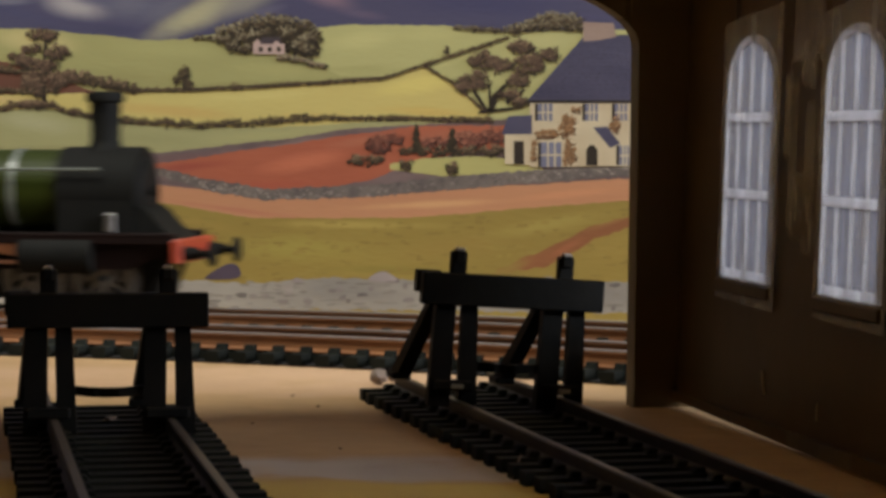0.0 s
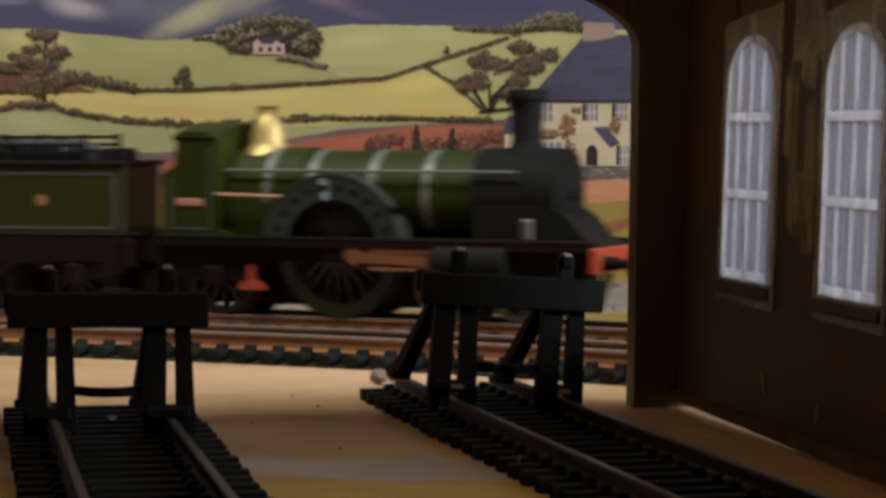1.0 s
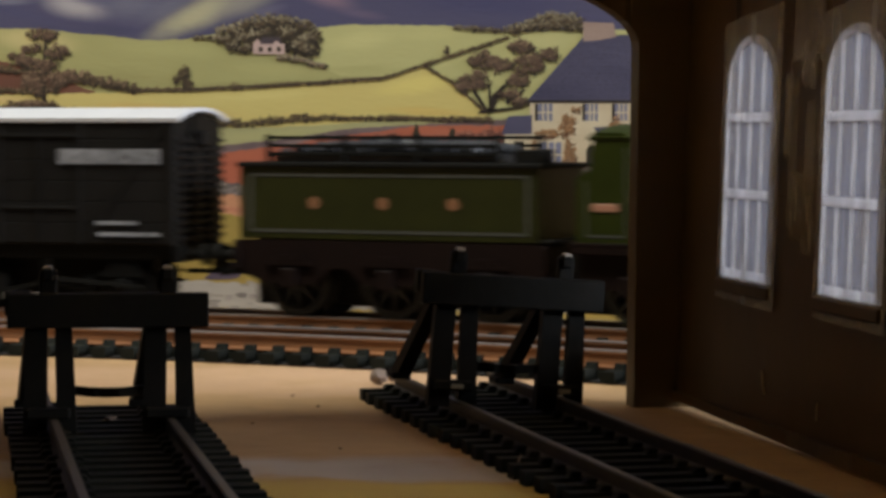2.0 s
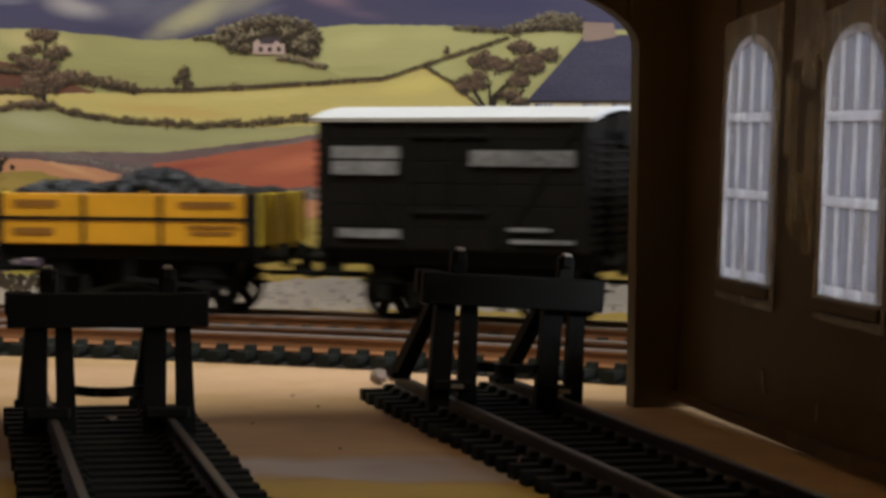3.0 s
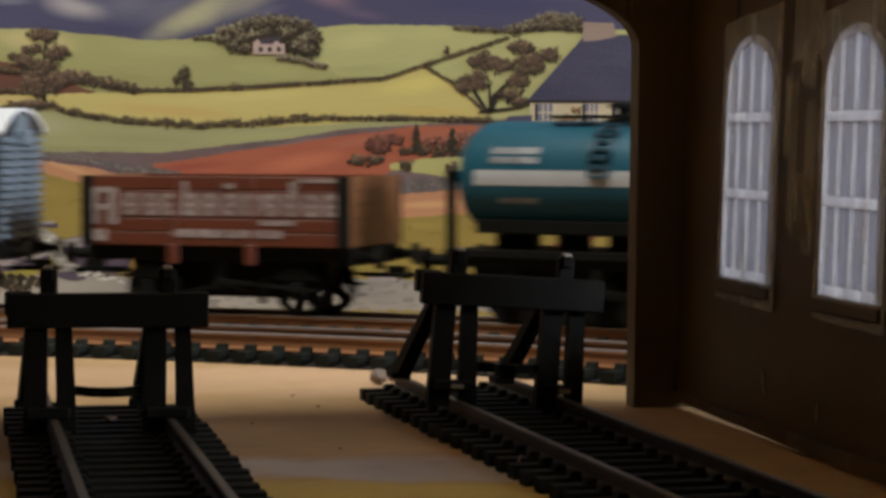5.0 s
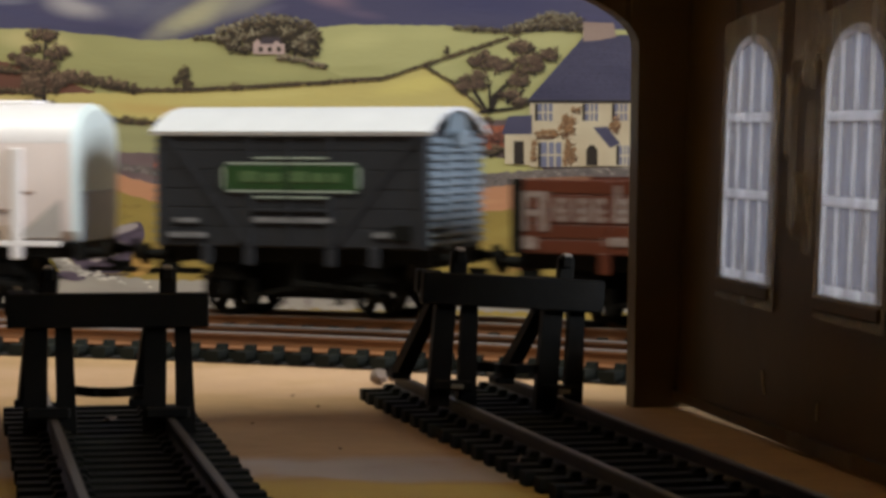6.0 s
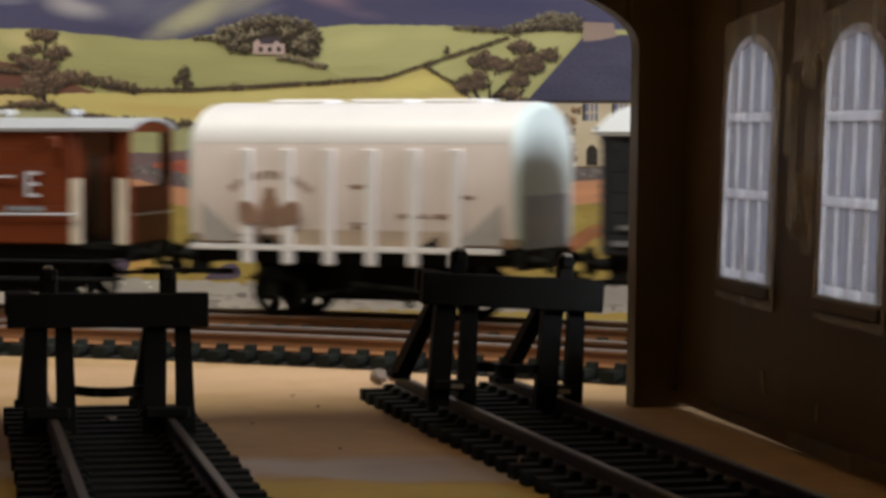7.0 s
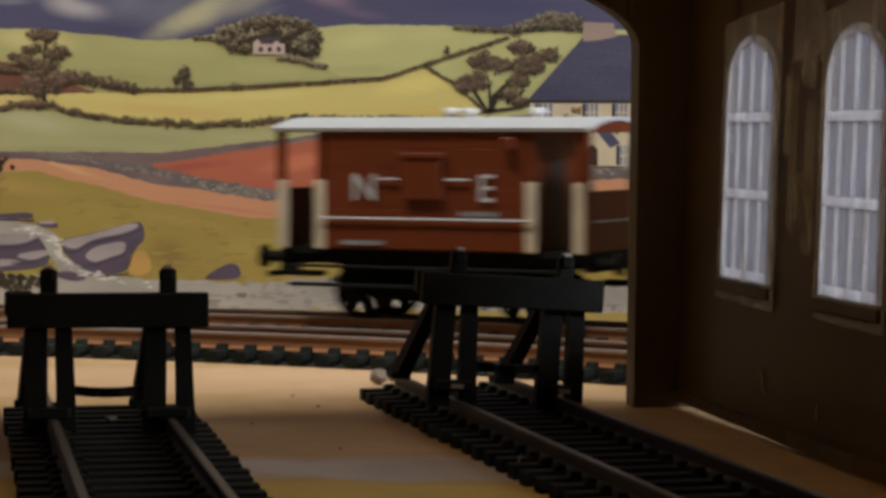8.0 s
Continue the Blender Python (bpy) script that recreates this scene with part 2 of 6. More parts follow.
for b6 in ((1700, -1500, 0, 1720, 1500, 290), (1700, -1500, 1010, 1720, 1500, 1500), (1700, -1500, 290, 1720, -630, 1010), (1700, 190, 290, 1720, 1500, 1010)):
    box(g, *b6)
tagged(part("wall_east", g, M_WALLPAINT), "plain dim painted room wall with a window", "wall", kind="structure")
g = B()
for b6 in ((1695, -630, 290, 1720, 190, 320), (1695, -630, 980, 1720, 190, 1010), (1695, -630, 320, 1720, -600, 980), (1695, 160, 320, 1720, 190, 980)):
    box(g, *b6, 2)
tagged(part("window_1", g, M_CEIL), "white painted room window frame in daylight", "window", kind="structure")
tagged(part("ceiling", box(B(), -1700, -1500, 1500, 1700, 1500, 1520), M_CEIL), "plain painted room ceiling", "ceiling", kind="structure")

g = B()
for b6 in ((-810, 20, 1475, -150, 40, 1500), (-810, 320, 1475, -150, 340, 1500), (-810, 40, 1475, -795, 320, 1500), (-165, 40, 1475, -150, 320, 1500)):
    box(g, *b6, 2)
tagged(part("ceiling_light_frame", g, M_CEIL), "white ceiling light frame", "ceiling light", kind="structure")

# the running lines are two concentric curves round the sidings
LINE_R, LINE_R2 = 446.0, 399.8
LINE_MID = Vector((-0.1968, 0.1646, 0))
LINE_TURN0 = 25.11
# the backdrop stands straight behind them
BACK_TURN = -22.0
ACROSS = Vector((math.sin(radians(22)), math.cos(radians(22)), 0))


def rail_profile(y, z, top):
    w = 0.45
    return [(y - 1.1, z), (y + 1.1, z), (y + 1.1, z + 0.35), (y + w * 0.6, z + 0.6), (y + w * 0.6, top - 0.75), (y + 0.75, top - 0.6), (y + 0.75, top - 0.1),
            (y + 0.6, top), (y - 0.6, top), (y - 0.75, top - 0.1), (y - 0.75, top - 0.6), (y - w * 0.6, top - 0.75), (y - w * 0.6, z + 0.6), (y - 1.1, z + 0.35)]


def sleeper_bm(base, top, chair=0.75):
    bm = box(B(), -1.6, -15.4, base, 1.6, 15.4, top)
    for s in (-1, 1):
        for o in (-1.9, 1.9):
            y = s * 8.65 + o
            prism(bm, [(y - 0.9, top - 0.1), (y + 0.9, top - 0.1), (y + 0.6 - 0.3 * math.copysign(1, o), top + chair), (y - 0.6 - 0.3 * math.copysign(1, o), top + chair)], "x", -1.1, 1.1)
    return bm


def railway_track(label, m, x0, x1, near0, near1, sl_base, sl_top, rail_top, rail_mat, pitch=6.9, underlay=False):
    """Track along its own x axis from x0 to x1 mm; sleepers between near0 and near1 are pieces."""
    t = tagged(new("railway_track"), label, "railway track", group="railway tracks")
    t.matrix_world = m
    for s in (-1, 1):
        r = part("rail", prism(B(), rail_profile(s * 8.65, sl_top, rail_top), "x", x0, x1), rail_mat, t)
        part("rail_head", box(B(), x0, s * 8.65 - 0.5, rail_top - 0.02, x1, s * 8.65 + 0.5, rail_top + 0.04), M_RAILDULL, r, "dull brown running surface")
    me = mesh_of("sleeper", sleeper_bm(sl_base, sl_top), M_SLEEPER)
    rest = B()
    n = int((x1 - x0) / pitch)
    for i in range(n + 1):
        x = x0 + 1.7 + i * pitch
        if x > x1 - 1:
            continue
        if near0 <= x <= near1:
            again("sleeper", me, t, pose(x * MM, random.uniform(-0.25, 0.25) * MM, 0, 0, 0, random.uniform(-0.7, 0.7)))
        else:
            box(rest, x - 1.6, -15, sl_base, x + 1.6, 15, sl_top)
    if rest.verts:
        tagged(part("far_sleepers", rest, M_SLEEPER, t), kind="stuff")
    else:
        rest.free()
    tie = B()
    for y in (-10.6, -6.7, 6.7, 10.6):
        box(tie, x0, y - 0.5, sl_base, x1, y + 0.5, sl_top - 0.5)
    part("web", tie, M_SLEEPER, t, "thin moulded strips joining the sleepers")
    if underlay:
        part("underlay", box(B(), x0, -14.2, 0, x1, 14.2, sl_base), M_BALLAST, t, "black foam strip under the sleepers")
    return t


def line_pose(s, off=0.0):
    """A pose s mm along the outer running line, its x axis along the rails."""
    th = radians(LINE_TURN0) + s / LINE_R
    k = (LINE_R + off) * MM
    return pose(LINE_MID.x + k * math.sin(th), LINE_MID.y + k * math.cos(th), 0, 0, 0, -math.degrees(th))


def sweep(bm, outline, r, a0, a1, n):
    """Sweep an outline of (radial offset, z) round the curve's middle between two bearings."""
    rings = []
    for i in range(n + 1):
        a = a0 + (a1 - a0) * i / n
        rings.append([bm.verts.new(((r + y) * math.sin(a), (r + y) * math.cos(a), z)) for y, z in outline])
    k = len(outline)
    fs = []
    for p, q in zip(rings, rings[1:]):
        for i in range(k):
            fs.append(bm.faces.new((p[i], q[i], q[(i + 1) % k], p[(i + 1) % k])))
    fs.append(bm.faces.new(rings[0][::-1]))
    fs.append(bm.faces.new(rings[-1]))
    bmesh.ops.recalc_face_normals(bm, faces=fs)
    return bm


def curved_track(label, r, near0, near1, sl_base, sl_top, rail_top, pitch=6.7, chair=0.75):
    """A ring of track; sleepers between two bearings in degrees are pieces."""
    t = tagged(new("railway_track"), label, "railway track", group="railway tracks")
    t.matrix_world = Matrix.Translation(LINE_MID)
    a0, a1 = radians(-165), radians(178)
    for s in (-1, 1):
        rl = part("rail", sweep(B(), rail_profile(s * 8.65, sl_top, rail_top), r, a0, a1, 220), M_RAILSIDE, t)
        part("rail_head", sweep(B(), [(s * 8.65 - 0.79, rail_top - 0.30), (s * 8.65 + 0.79, rail_top - 0.30), (s * 8.65 + 0.79, rail_top - 0.05), (s * 8.65 + 0.6, rail_top + 0.05), (s * 8.65 - 0.6, rail_top + 0.05), (s * 8.65 - 0.79, rail_top - 0.05)], r, a0, a1, 220), M_RAILTOP, rl, "worn bright running surface")
    me = mesh_of("sleeper", sleeper_bm(sl_base, sl_top, chair), M_SLEEPER)
    rest = B()
    n = int((a1 - a0) * r / pitch)
    for i in range(n):
        a = a0 + (a1 - a0) * (i + 0.5) / n
        if near0 <= math.degrees(a) <= near1:
            again("sleeper", me, t, pose(r * MM * math.sin(a), r * MM * math.cos(a), 0, 0, 0, -math.degrees(a) + random.uniform(-0.7, 0.7)))
        else:
            m = Matrix.Rotation(-a, 4, "Z") @ Matrix.Translation((0, r, (sl_base + sl_top) / 2)) @ Matrix.Diagonal((3.2, 30, sl_top - sl_base, 1))
            bmesh.ops.create_cube(rest, size=1, matrix=m)
    tagged(part("far_sleepers", rest, M_SLEEPER, t), kind="stuff")
    for y in (-10.6, -6.7, 6.7, 10.6):
        part("web", sweep(B(), [(y - 0.5, sl_base), (y + 0.5, sl_base), (y + 0.5, sl_top - 0.5), (y - 0.5, sl_top - 0.5)], r, a0, a1, 160), M_SLEEPER, t, "thin moulded strip joining the sleepers")
    part("underlay", sweep(B(), [(-14.2, 0), (14.2, 0), (14.2, sl_base), (-14.2, sl_base)], r, a0, a1, 160), M_BALLAST, t, "black foam strip under the sleepers")
    return t


curved_track("outer running line of rusty-sided rails on black sleepers before the backdrop", LINE_R, 0, 48, 0.5, 2.5, 5.95, chair=1.5)
curved_track("inner running line of rusty-sided rails beside the siding ends", LINE_R2, 0, 48, 0.5, 2.5, 5.95, chair=1.2)
railway_track("siding of tarnished rails on black sleepers ending at a buffer stop", pose(-0.0545, 0.405, 0, 0, 0, -78.9), -17, 420, -17, 200, 0.0, 2.0, 4.5, M_RAILDARK)
railway_track("siding of tarnished rails on black sleepers beside the shed wall", pose(0.0166, 0.383, 0, 0, 0, -76.7), -72, 400, -72, 180, 0.0, 2.0, 4.5, M_RAILDARK)

# ---- painted backdrop parallel to the running lines ----
BACK = 0.592
bd = tagged(new("backdrop"), "painted countryside backdrop with fields, hedges and a stone farmhouse", "backdrop", kind="structure")
bo = ACROSS * BACK
bd.matrix_world = pose(bo.x, bo.y, 0, 0, 0, BACK_TURN)
M_SKY = mat("painted_sky", (0.17, 0.16, 0.25), 0.6, scale=40, second=(0.075, 0.078, 0.17), stretch=(0.5, 1, 1.5))
part("board", box(B(), -1100, 0, 0, 1100, 4, 330), M_SKY, bd, "board painted with mauve clouded hills")

# ---- engine shed round the siding ends ----
SHED_L, SHED_W, EAVES = 450.0, 142.0, 92.0
WIN_X = [40.0 + 47.2 * i for i in range(8)]
WIN_Z0, WIN_SPRING, WIN_RISE, WIN_HALF = 24.0, 55.0, 7.8, 12.1


def lean(bm, share):
    for v in bm.verts:
        v.co.y += v.co.z * share
    return bm


def shed_wall_bm(y0, y1, z0):
    """Long wall with arched window openings through it."""
    bm = B()
    edges = [-1.0]
    for c in WIN_X:
        edges += [c - WIN_HALF, c + WIN_HALF]
    edges.append(SHED_L)
    for a, b in zip(edges[0::2], edges[1::2]):
        prism(bm, [(a, z0), (b, z0), (b, EAVES), (a, EAVES)], "y", y0, y1)
    for c in WIN_X:
        a, b = c - WIN_HALF, c + WIN_HALF
        prism(bm, [(a, z0), (b, z0), (b, WIN_Z0), (a, WIN_Z0)], "y", y0, y1)
        top = arc(c, WIN_SPRING, WIN_HALF, 180, 0, 14, WIN_RISE)
        for p, q in zip(top, top[1:]):
            prism(bm, [p, q, (q[0], EAVES), (p[0], EAVES)], "y", y0, y1)
    bmesh.ops.remove_doubles(bm, verts=bm.verts, dist=0.01)
    return bm


def shed_window(shed, c, y, side, share):
    """Window frame in an arched opening, its glazing bars and the milky panes between them."""
    ya, yb = y - 0.4, y + 0.6
    f = B()
    box(f, c - WIN_HALF, ya, WIN_Z0, c + WIN_HALF, yb, WIN_Z0 + 1.5)
    for s in (-1, 1):
        box(f, c + s * (WIN_HALF - 0.6) - 0.6, ya, WIN_Z0 + 1.5, c + s * (WIN_HALF - 0.6) + 0.6, yb, WIN_SPRING)
    outer, inner = arc(c, WIN_SPRING, WIN_HALF, 0, 180, 14, WIN_RISE), arc(c, WIN_SPRING, WIN_HALF - 1.2, 0, 180, 14, WIN_RISE - 1.2)
    for i in range(14):
        prism(f, [outer[i], outer[i + 1], inner[i + 1], inner[i]], "y", ya, yb)
    bmesh.ops.remove_doubles(f, verts=f.verts, dist=0.01)
    w = part("window", lean(f, share), M_BAR, shed, "milky arched window with white glazing bars")

    def top_at(x):
        k = min(1, abs(x - c) / (WIN_HALF - 1.2))
        return WIN_SPRING + (WIN_RISE - 1.2) * math.sqrt(1 - k * k)

    for z in (37.6, 49.8):
        part("glazing_bar", lean(box(B(), c - WIN_HALF + 1.2, ya - 0.1, z - 0.75, c + WIN_HALF - 1.2, yb, z + 0.75), share), M_BAR, w)
    rows = ((WIN_Z0 + 1.5, 36.85), (38.35, 49.05), (50.55, None))
    for k in (-1, 0, 1):
        x = c + k * WIN_HALF / 2
        for z0, z1 in rows:
            part("glazing_bar", lean(box(B(), x - 0.45, ya, z0, x + 0.45, yb, z1 or top_at(x)), share), M_BAR, w)
    edges = [c - WIN_HALF + 1.2, c - WIN_HALF / 2, c, c + WIN_HALF / 2, c + WIN_HALF - 1.2]
    for i in range(4):
        xa, xb = edges[i] + (0.45 if i else 0), edges[i + 1] - (0.45 if i < 3 else 0)
        for z0, z1 in rows:
            top = [(xb, z1), (xa, z1)] if z1 else [(xb + (xa - xb) * j / 5, top_at(xb + (xa - xb) * j / 5)) for j in range(6)]
            p = part("pane", lean(prism(B(), [(xa, z0), (xb, z0)] + top, "y", y, y + 0.2), share), M_PANE, w)
            p.visible_shadow = False
    s = box(B(), c - WIN_HALF - 1.5, y - 1.0 if side > 0 else y + 1, WIN_Z0 - 2.4, c + WIN_HALF + 1.5, y - 0.1 if side > 0 else y + 2.6, WIN_Z0 - 0.3, 0.3)
    part("window_sill", lean(s, share), M_SHED, w)


def engine_shed():
    shed = tagged(new("engine_shed"), "dark brown plastic engine shed with milky arched windows", "model building")
    shed.matrix_world = pose(0.0395, 0.4413, 0, 0, 0, -78.9)
    share = math.tan(radians(2.0))
    wall = shed_wall_bm(0, 2.4, 0.0)
    for v in wall.verts:
        if v.co.z < 0.1:
            v.co.z = max(0.0, 1.35 - 0.0105 * max(0.0, v.co.x))
    part("side_wall", lean(wall, share), M_SHED, shed)
    foot = B()
    n = 30
    for i in range(n):
        xa, xb = 4.2 + (SHED_L - 4.4) * i / n, 4.2 + (SHED_L - 4.4) * (i + 1) / n
        za, zb = max(0.05, 1.4 - 0.0105 * xa), max(0.05, 1.4 - 0.0105 * xb)
        prism(foot, [(xa, za), (xb, zb), (xb, 2.9), (xa, 2.9)], "y", -0.75, 0.02)
    bmesh.ops.remove_doubles(foot, verts=foot.verts, dist=0.01)
    part("plinth", foot, M_SHED, shed, "low moulded ledge along the foot of the wall")
    part("side_wall", shed_wall_bm(-SHED_W - 2.4, -SHED_W, 0.0), M_SHED, shed)
    for c in WIN_X:
        shed_window(shed, c, -0.1, 1, share)
        shed_window(shed, c, -SHED_W - 1.2, -1, 0)
    # end wall with a wide arch
    g = B()
    a0, a1 = -1.0, 4.0
    spring, rise, left, right = 62.0, 16.0, -132.0, -7.6
    mid, half = (left + right) / 2, (right - left) / 2
    prism(g, [(right, 0), (3.2, 0), (3.2, EAVES), (right, EAVES)], "x", a0, a1)
    prism(g, [(-SHED_W - 2.4, 0), (left, 0), (left, EAVES), (-SHED_W - 2.4, EAVES)], "x", a0, a1)
    top = arc(mid, spring, half, 180, 0, 48, rise)
    for p, q in zip(top, top[1:]):
        prism(g, [p, q, (q[0], EAVES), (p[0], EAVES)], "x", a0, a1)
    prism(g, [(-SHED_W - 2.4, EAVES), (3.2, EAVES), (-SHED_W / 2, 136)], "x", a0, a1)
    bmesh.ops.remove_doubles(g, verts=g.verts, dist=0.01)
    for v in g.verts:
        if v.co.y > -40:
            v.co.y += v.co.z * math.tan(radians(0.7))
    part("end_wall", g, M_SHED, shed, "end wall with a wide round-cornered arch")
    # Unseen wall, added behind the camera to keep room light out.
    back = prism(B(), [(-SHED_W - 2.4, 0), (0, 0), (3.2, EAVES), (-SHED_W / 2, 136), (-SHED_W - 2.4, EAVES)], "x", SHED_L - 3, SHED_L)
    part("back_wall", back, M_SHED, shed, "plain brown wall added out of view to block room light")
    # roof slopes out of view; the milky panels are added to brighten the inside
    mid_y = -SHED_W / 2
    for s, y in ((1, 8.0), (-1, -SHED_W - 8.0)):
        def at(k):
            return y + (mid_y - y) * k, EAVES - 2 + (137 - EAVES + 2) * k
        for k0, k1, x0, x1 in ((0, 0.30, 0, SHED_L + 4), (0.78, 1.0, 0, SHED_L + 4), (0.30, 0.78, 0, 14), (0.30, 0.78, 214, SHED_L + 4)):
            (ya, za), (yb, zb) = at(k0), at(k1)
            part("roof", prism(B(), [(ya, za), (yb, zb), (yb, zb + 2.4), (ya, za + 2.4)], "x", x0, x1), M_SHEDROOF, shed, "dark pitched roof slab")
        (ya, za), (yb, zb) = at(0.30), at(0.78)
        for i in range(4):
            x0 = 14 + 50.0 * i
            part("roof_light", prism(B(), [(ya, za + 0.6), (yb, zb + 0.6), (yb, zb + 1.4), (ya, za + 1.4)], "x", x0 + 1, x0 + 49.0), M_ROOFFILL, shed, "milky panel added out of view to light the shed floor")
            part("roof_bar", prism(B(), [(ya, za), (yb, zb), (yb, zb + 2.4), (ya, za + 2.4)], "x", x0 - 1, x0 + 1), M_SHEDROOF, shed)
    # glazing sheet strips and dried glue between the windows, on the inner face
    for c in WIN_X[:3]:
        random.seed(int(c))
        lo, hi = 20.6, 65.4
        rim = [(c - WIN_HALF - 1.6, lo), (c + WIN_HALF + 3.2, lo - 0.6), (c + WIN_HALF + 3.4, 45), (c + WIN_HALF + 3.3, hi + 1.8),
               (c + 4, hi + 0.8), (c - 4, hi + 0.5), (c - WIN_HALF - 1.5, hi - 0.6), (c - WIN_HALF - 1.7, 42)]
        sheet = part("glazing_sheet", lean(prism(B(), rim, "y", -0.72, -0.60), share), M_FILM, shed, "clear smeared plastic sheet glued over a window")
        sheet.visible_shadow = False
        fold = prism(B(), [(c + WIN_HALF + 2.0, 40), (c + WIN_HALF + 3.3, 41), (c + WIN_HALF + 3.4, hi + 2.0), (c + WIN_HALF + 2.2, hi + 1.2)], "y", -1.0, -0.74)
        part("sheet_fold", lean(fold, share), M_TAPE, shed, "milky folded sheet edge")
    random.seed(5)
    for x0, x1, z0, z1, y in ((60.0, 73.2, 57.5, 80, -0.30), (59.0, 62.5, 33, 55, -0.12), (66.0, 71.0, 30, 52, -0.14), (65.0, 71.8, 54.5, 60, -0.62), (57.5, 60.5, 44, 57, -0.5), (112, 122, 50, 78, -0.3)):
        n = 9
        lo = [(x0 + (x1 - x0) * i / n, z0 + random.uniform(-0.8, 0.8)) for i in range(n + 1)]
        hi = [(x0 + (x1 - x0) * i / n, z1 + random.uniform(-1.6, 1.6)) for i in range(n + 1)]
        part("torn_sheet", lean(prism(B(), lo + hi[::-1], "y", y - 0.1, y), share), M_TAPE, shed, "milky torn film glued between windows")
    curl = B()
    o, n = arc(64.0, 36.5, 3.4, -80, 95, 12, 5.2), arc(64.0, 36.5, 2.9, -80, 95, 12, 4.7)
    for k in range(12):
        prism(curl, [o[k], o[k + 1], n[k + 1], n[k]], "y", -1.6, -0.2)
    bmesh.ops.remove_doubles(curl, verts=curl.verts, dist=0.01)
    part("film_curl", lean(curl, share), M_TAPE, shed, "curled sliver of milky film")
    for x, z, h, tip in ((51, 9.5, 2.4, 0.5), (51.9, 7.6, 1.2, 0.7), (76, 7.0, 2.6, 0.1), (73, 44, 2.2, 0.1), (70, 57, 1.6, 0.6)):
        g = prism(B(), [(x, z - h / 2), (x + 0.17, z - h / 2), (x + 0.17 - tip, z + h / 2), (x - tip, z + h / 2)], "y", -0.4, -0.02)
        part("scratch", lean(g, share), M_NICK, shed, "pale scratch in the plastic")
    return shed


engine_shed()


# ---- buffer stops ----
def buffer_stop(label, m, saddle_glints=False):
    t = tagged(new("buffer_stop"), label, "buffer stop", group="buffer stops")
    t.matrix_world = m
    z0 = 2.0
    part("beam", box(box(B(), -15.0, -2.4, 18.2, 15.0, 0.2, 23.4, 0.25), -15.5, 0.1, 20.0, -11.5, 2.6, 23.6, 0.2), M_STOP, t)
    for s in (-1, 1):
        x = s * 8.9
        leg = prism(B(), [(x - 3.9, z0), (x - 0.4, z0), (x - 0.2, 18.4), (x - 3.5, 18.4)], "y", -1.1, 1.1)
        part("post", leg, M_STOP, t)
        leg = prism(B(), [(x + 1.1, z0), (x + 4.1, z0), (x + 3.4, 18.4), (x + 0.9, 18.4)], "y", -1.1, 1.1)
        part("post", leg, M_STOP, t)
        part("saddle", box(B(), x - 3.4, -2.6, 4.6, x + 3.2, 2.0, 6.2, 0.3), M_STOP, t, "small block over the rail")
        u = box(B(), x - 1.3, -0.6, 18.0, x + 1.3, 1.4, 26.9, 0.3)
        box(u, x - 0.9, -1.2, 25.2, x + 0.8, 0.2, 27.3, 0.25)
        up = part("upright", u, M_STOP, t)
        # Small pale box put on as a highlight at the upright's top.
        part("cap", box(B(), x - 0.8, -1.3, 26.8, x + 0.7, 0.4, 27.5, 0.25), M_GLINT, up, "pale box painted as a glint on the upright")
        # Askew stop only: pale boxes as painted highlights on the saddles.
        if saddle_glints:
            part("rail_clip", box(B(), x - 0.6, -2.9, 5.0, x + 1.4, -2.4, 5.7, 0.1), M_GLINT, t, "pale box painted as a glint on the saddle")
        st = prism(B(), [(1.4, 19.5), (3.4, 19.5), (19.5, 4.8), (16.0, 4.8)], "x", x - 3.5, x - 1.1)
        for v in st.verts:
            v.co.x -= (v.co.y - 2) * 0.16
        part("raking_strut", st, M_STOP, t)
        part("strut_foot", box(B(), x - 6.4, 15.2, 4.5, x - 3.2, 20.4, 5.6, 0.2), M_STOP, t)
    bar = B()
    n = 8
    for i in range(n):
        xa, xb = -7 + 14 * i / n, -7 + 14 * (i + 1) / n
        za, zb = 8.9 - 0.6 * math.sin(math.pi * i / n), 8.9 - 0.6 * math.sin(math.pi * (i + 1) / n)
        prism(bar, [(xa, za - 0.7), (xb, zb - 0.7), (xb, zb + 0.7), (xa, za + 0.7)], "y", -0.7, 0.7)
    bmesh.ops.remove_doubles(bar, verts=bar.verts, dist=0.01)
    part("tie_bar", bar, M_STOP, t)
    return t


buffer_stop("black plastic buffer stop at the end of a siding", pose(-0.0503, 0.3815, 0, 0, 0, 5.5))
buffer_stop("black plastic buffer stop standing askew on the siding by the wall", pose(0.0096, 0.4085, 0.0010, 0, 3.8, 13), True)


# ---- crumbs on the board and sidings ----
M_CRUMB = mat("plaster_crumb", (0.15, 0.11, 0.085), 0.8, scale=600, bump=0.6)
M_DIRT = mat("dark_speck", (0.08, 0.05, 0.03), 0.9, scale=600)


def crumb(label, x, y, z, r, material, flat=0.7):
    random.seed(int(x * 7 + y))
    bm = B()
    vs = bmesh.ops.create_icosphere(bm, subdivisions=2, radius=r)["verts"]
    for v in vs:
        v.co *= random.uniform(0.75, 1.2)
        v.co.z *= flat
    low = min(v.co.z for v in vs)
    for v in vs:
        v.co.z -= low
    ob = tagged(part("crumb", bm, material), label, "crumb", group="crumbs")
    ob.matrix_world = pose(x * MM, y * MM, z * MM)
    return ob


crumb("pale plaster crumb at the end of a siding rail", -12.0, 475.0, 0.0, 1.8, M_CRUMB, 0.9)
crumb("small pale crumb beside the siding end", -9.6, 481.0, 0.0, 1.4, M_CRUMB)
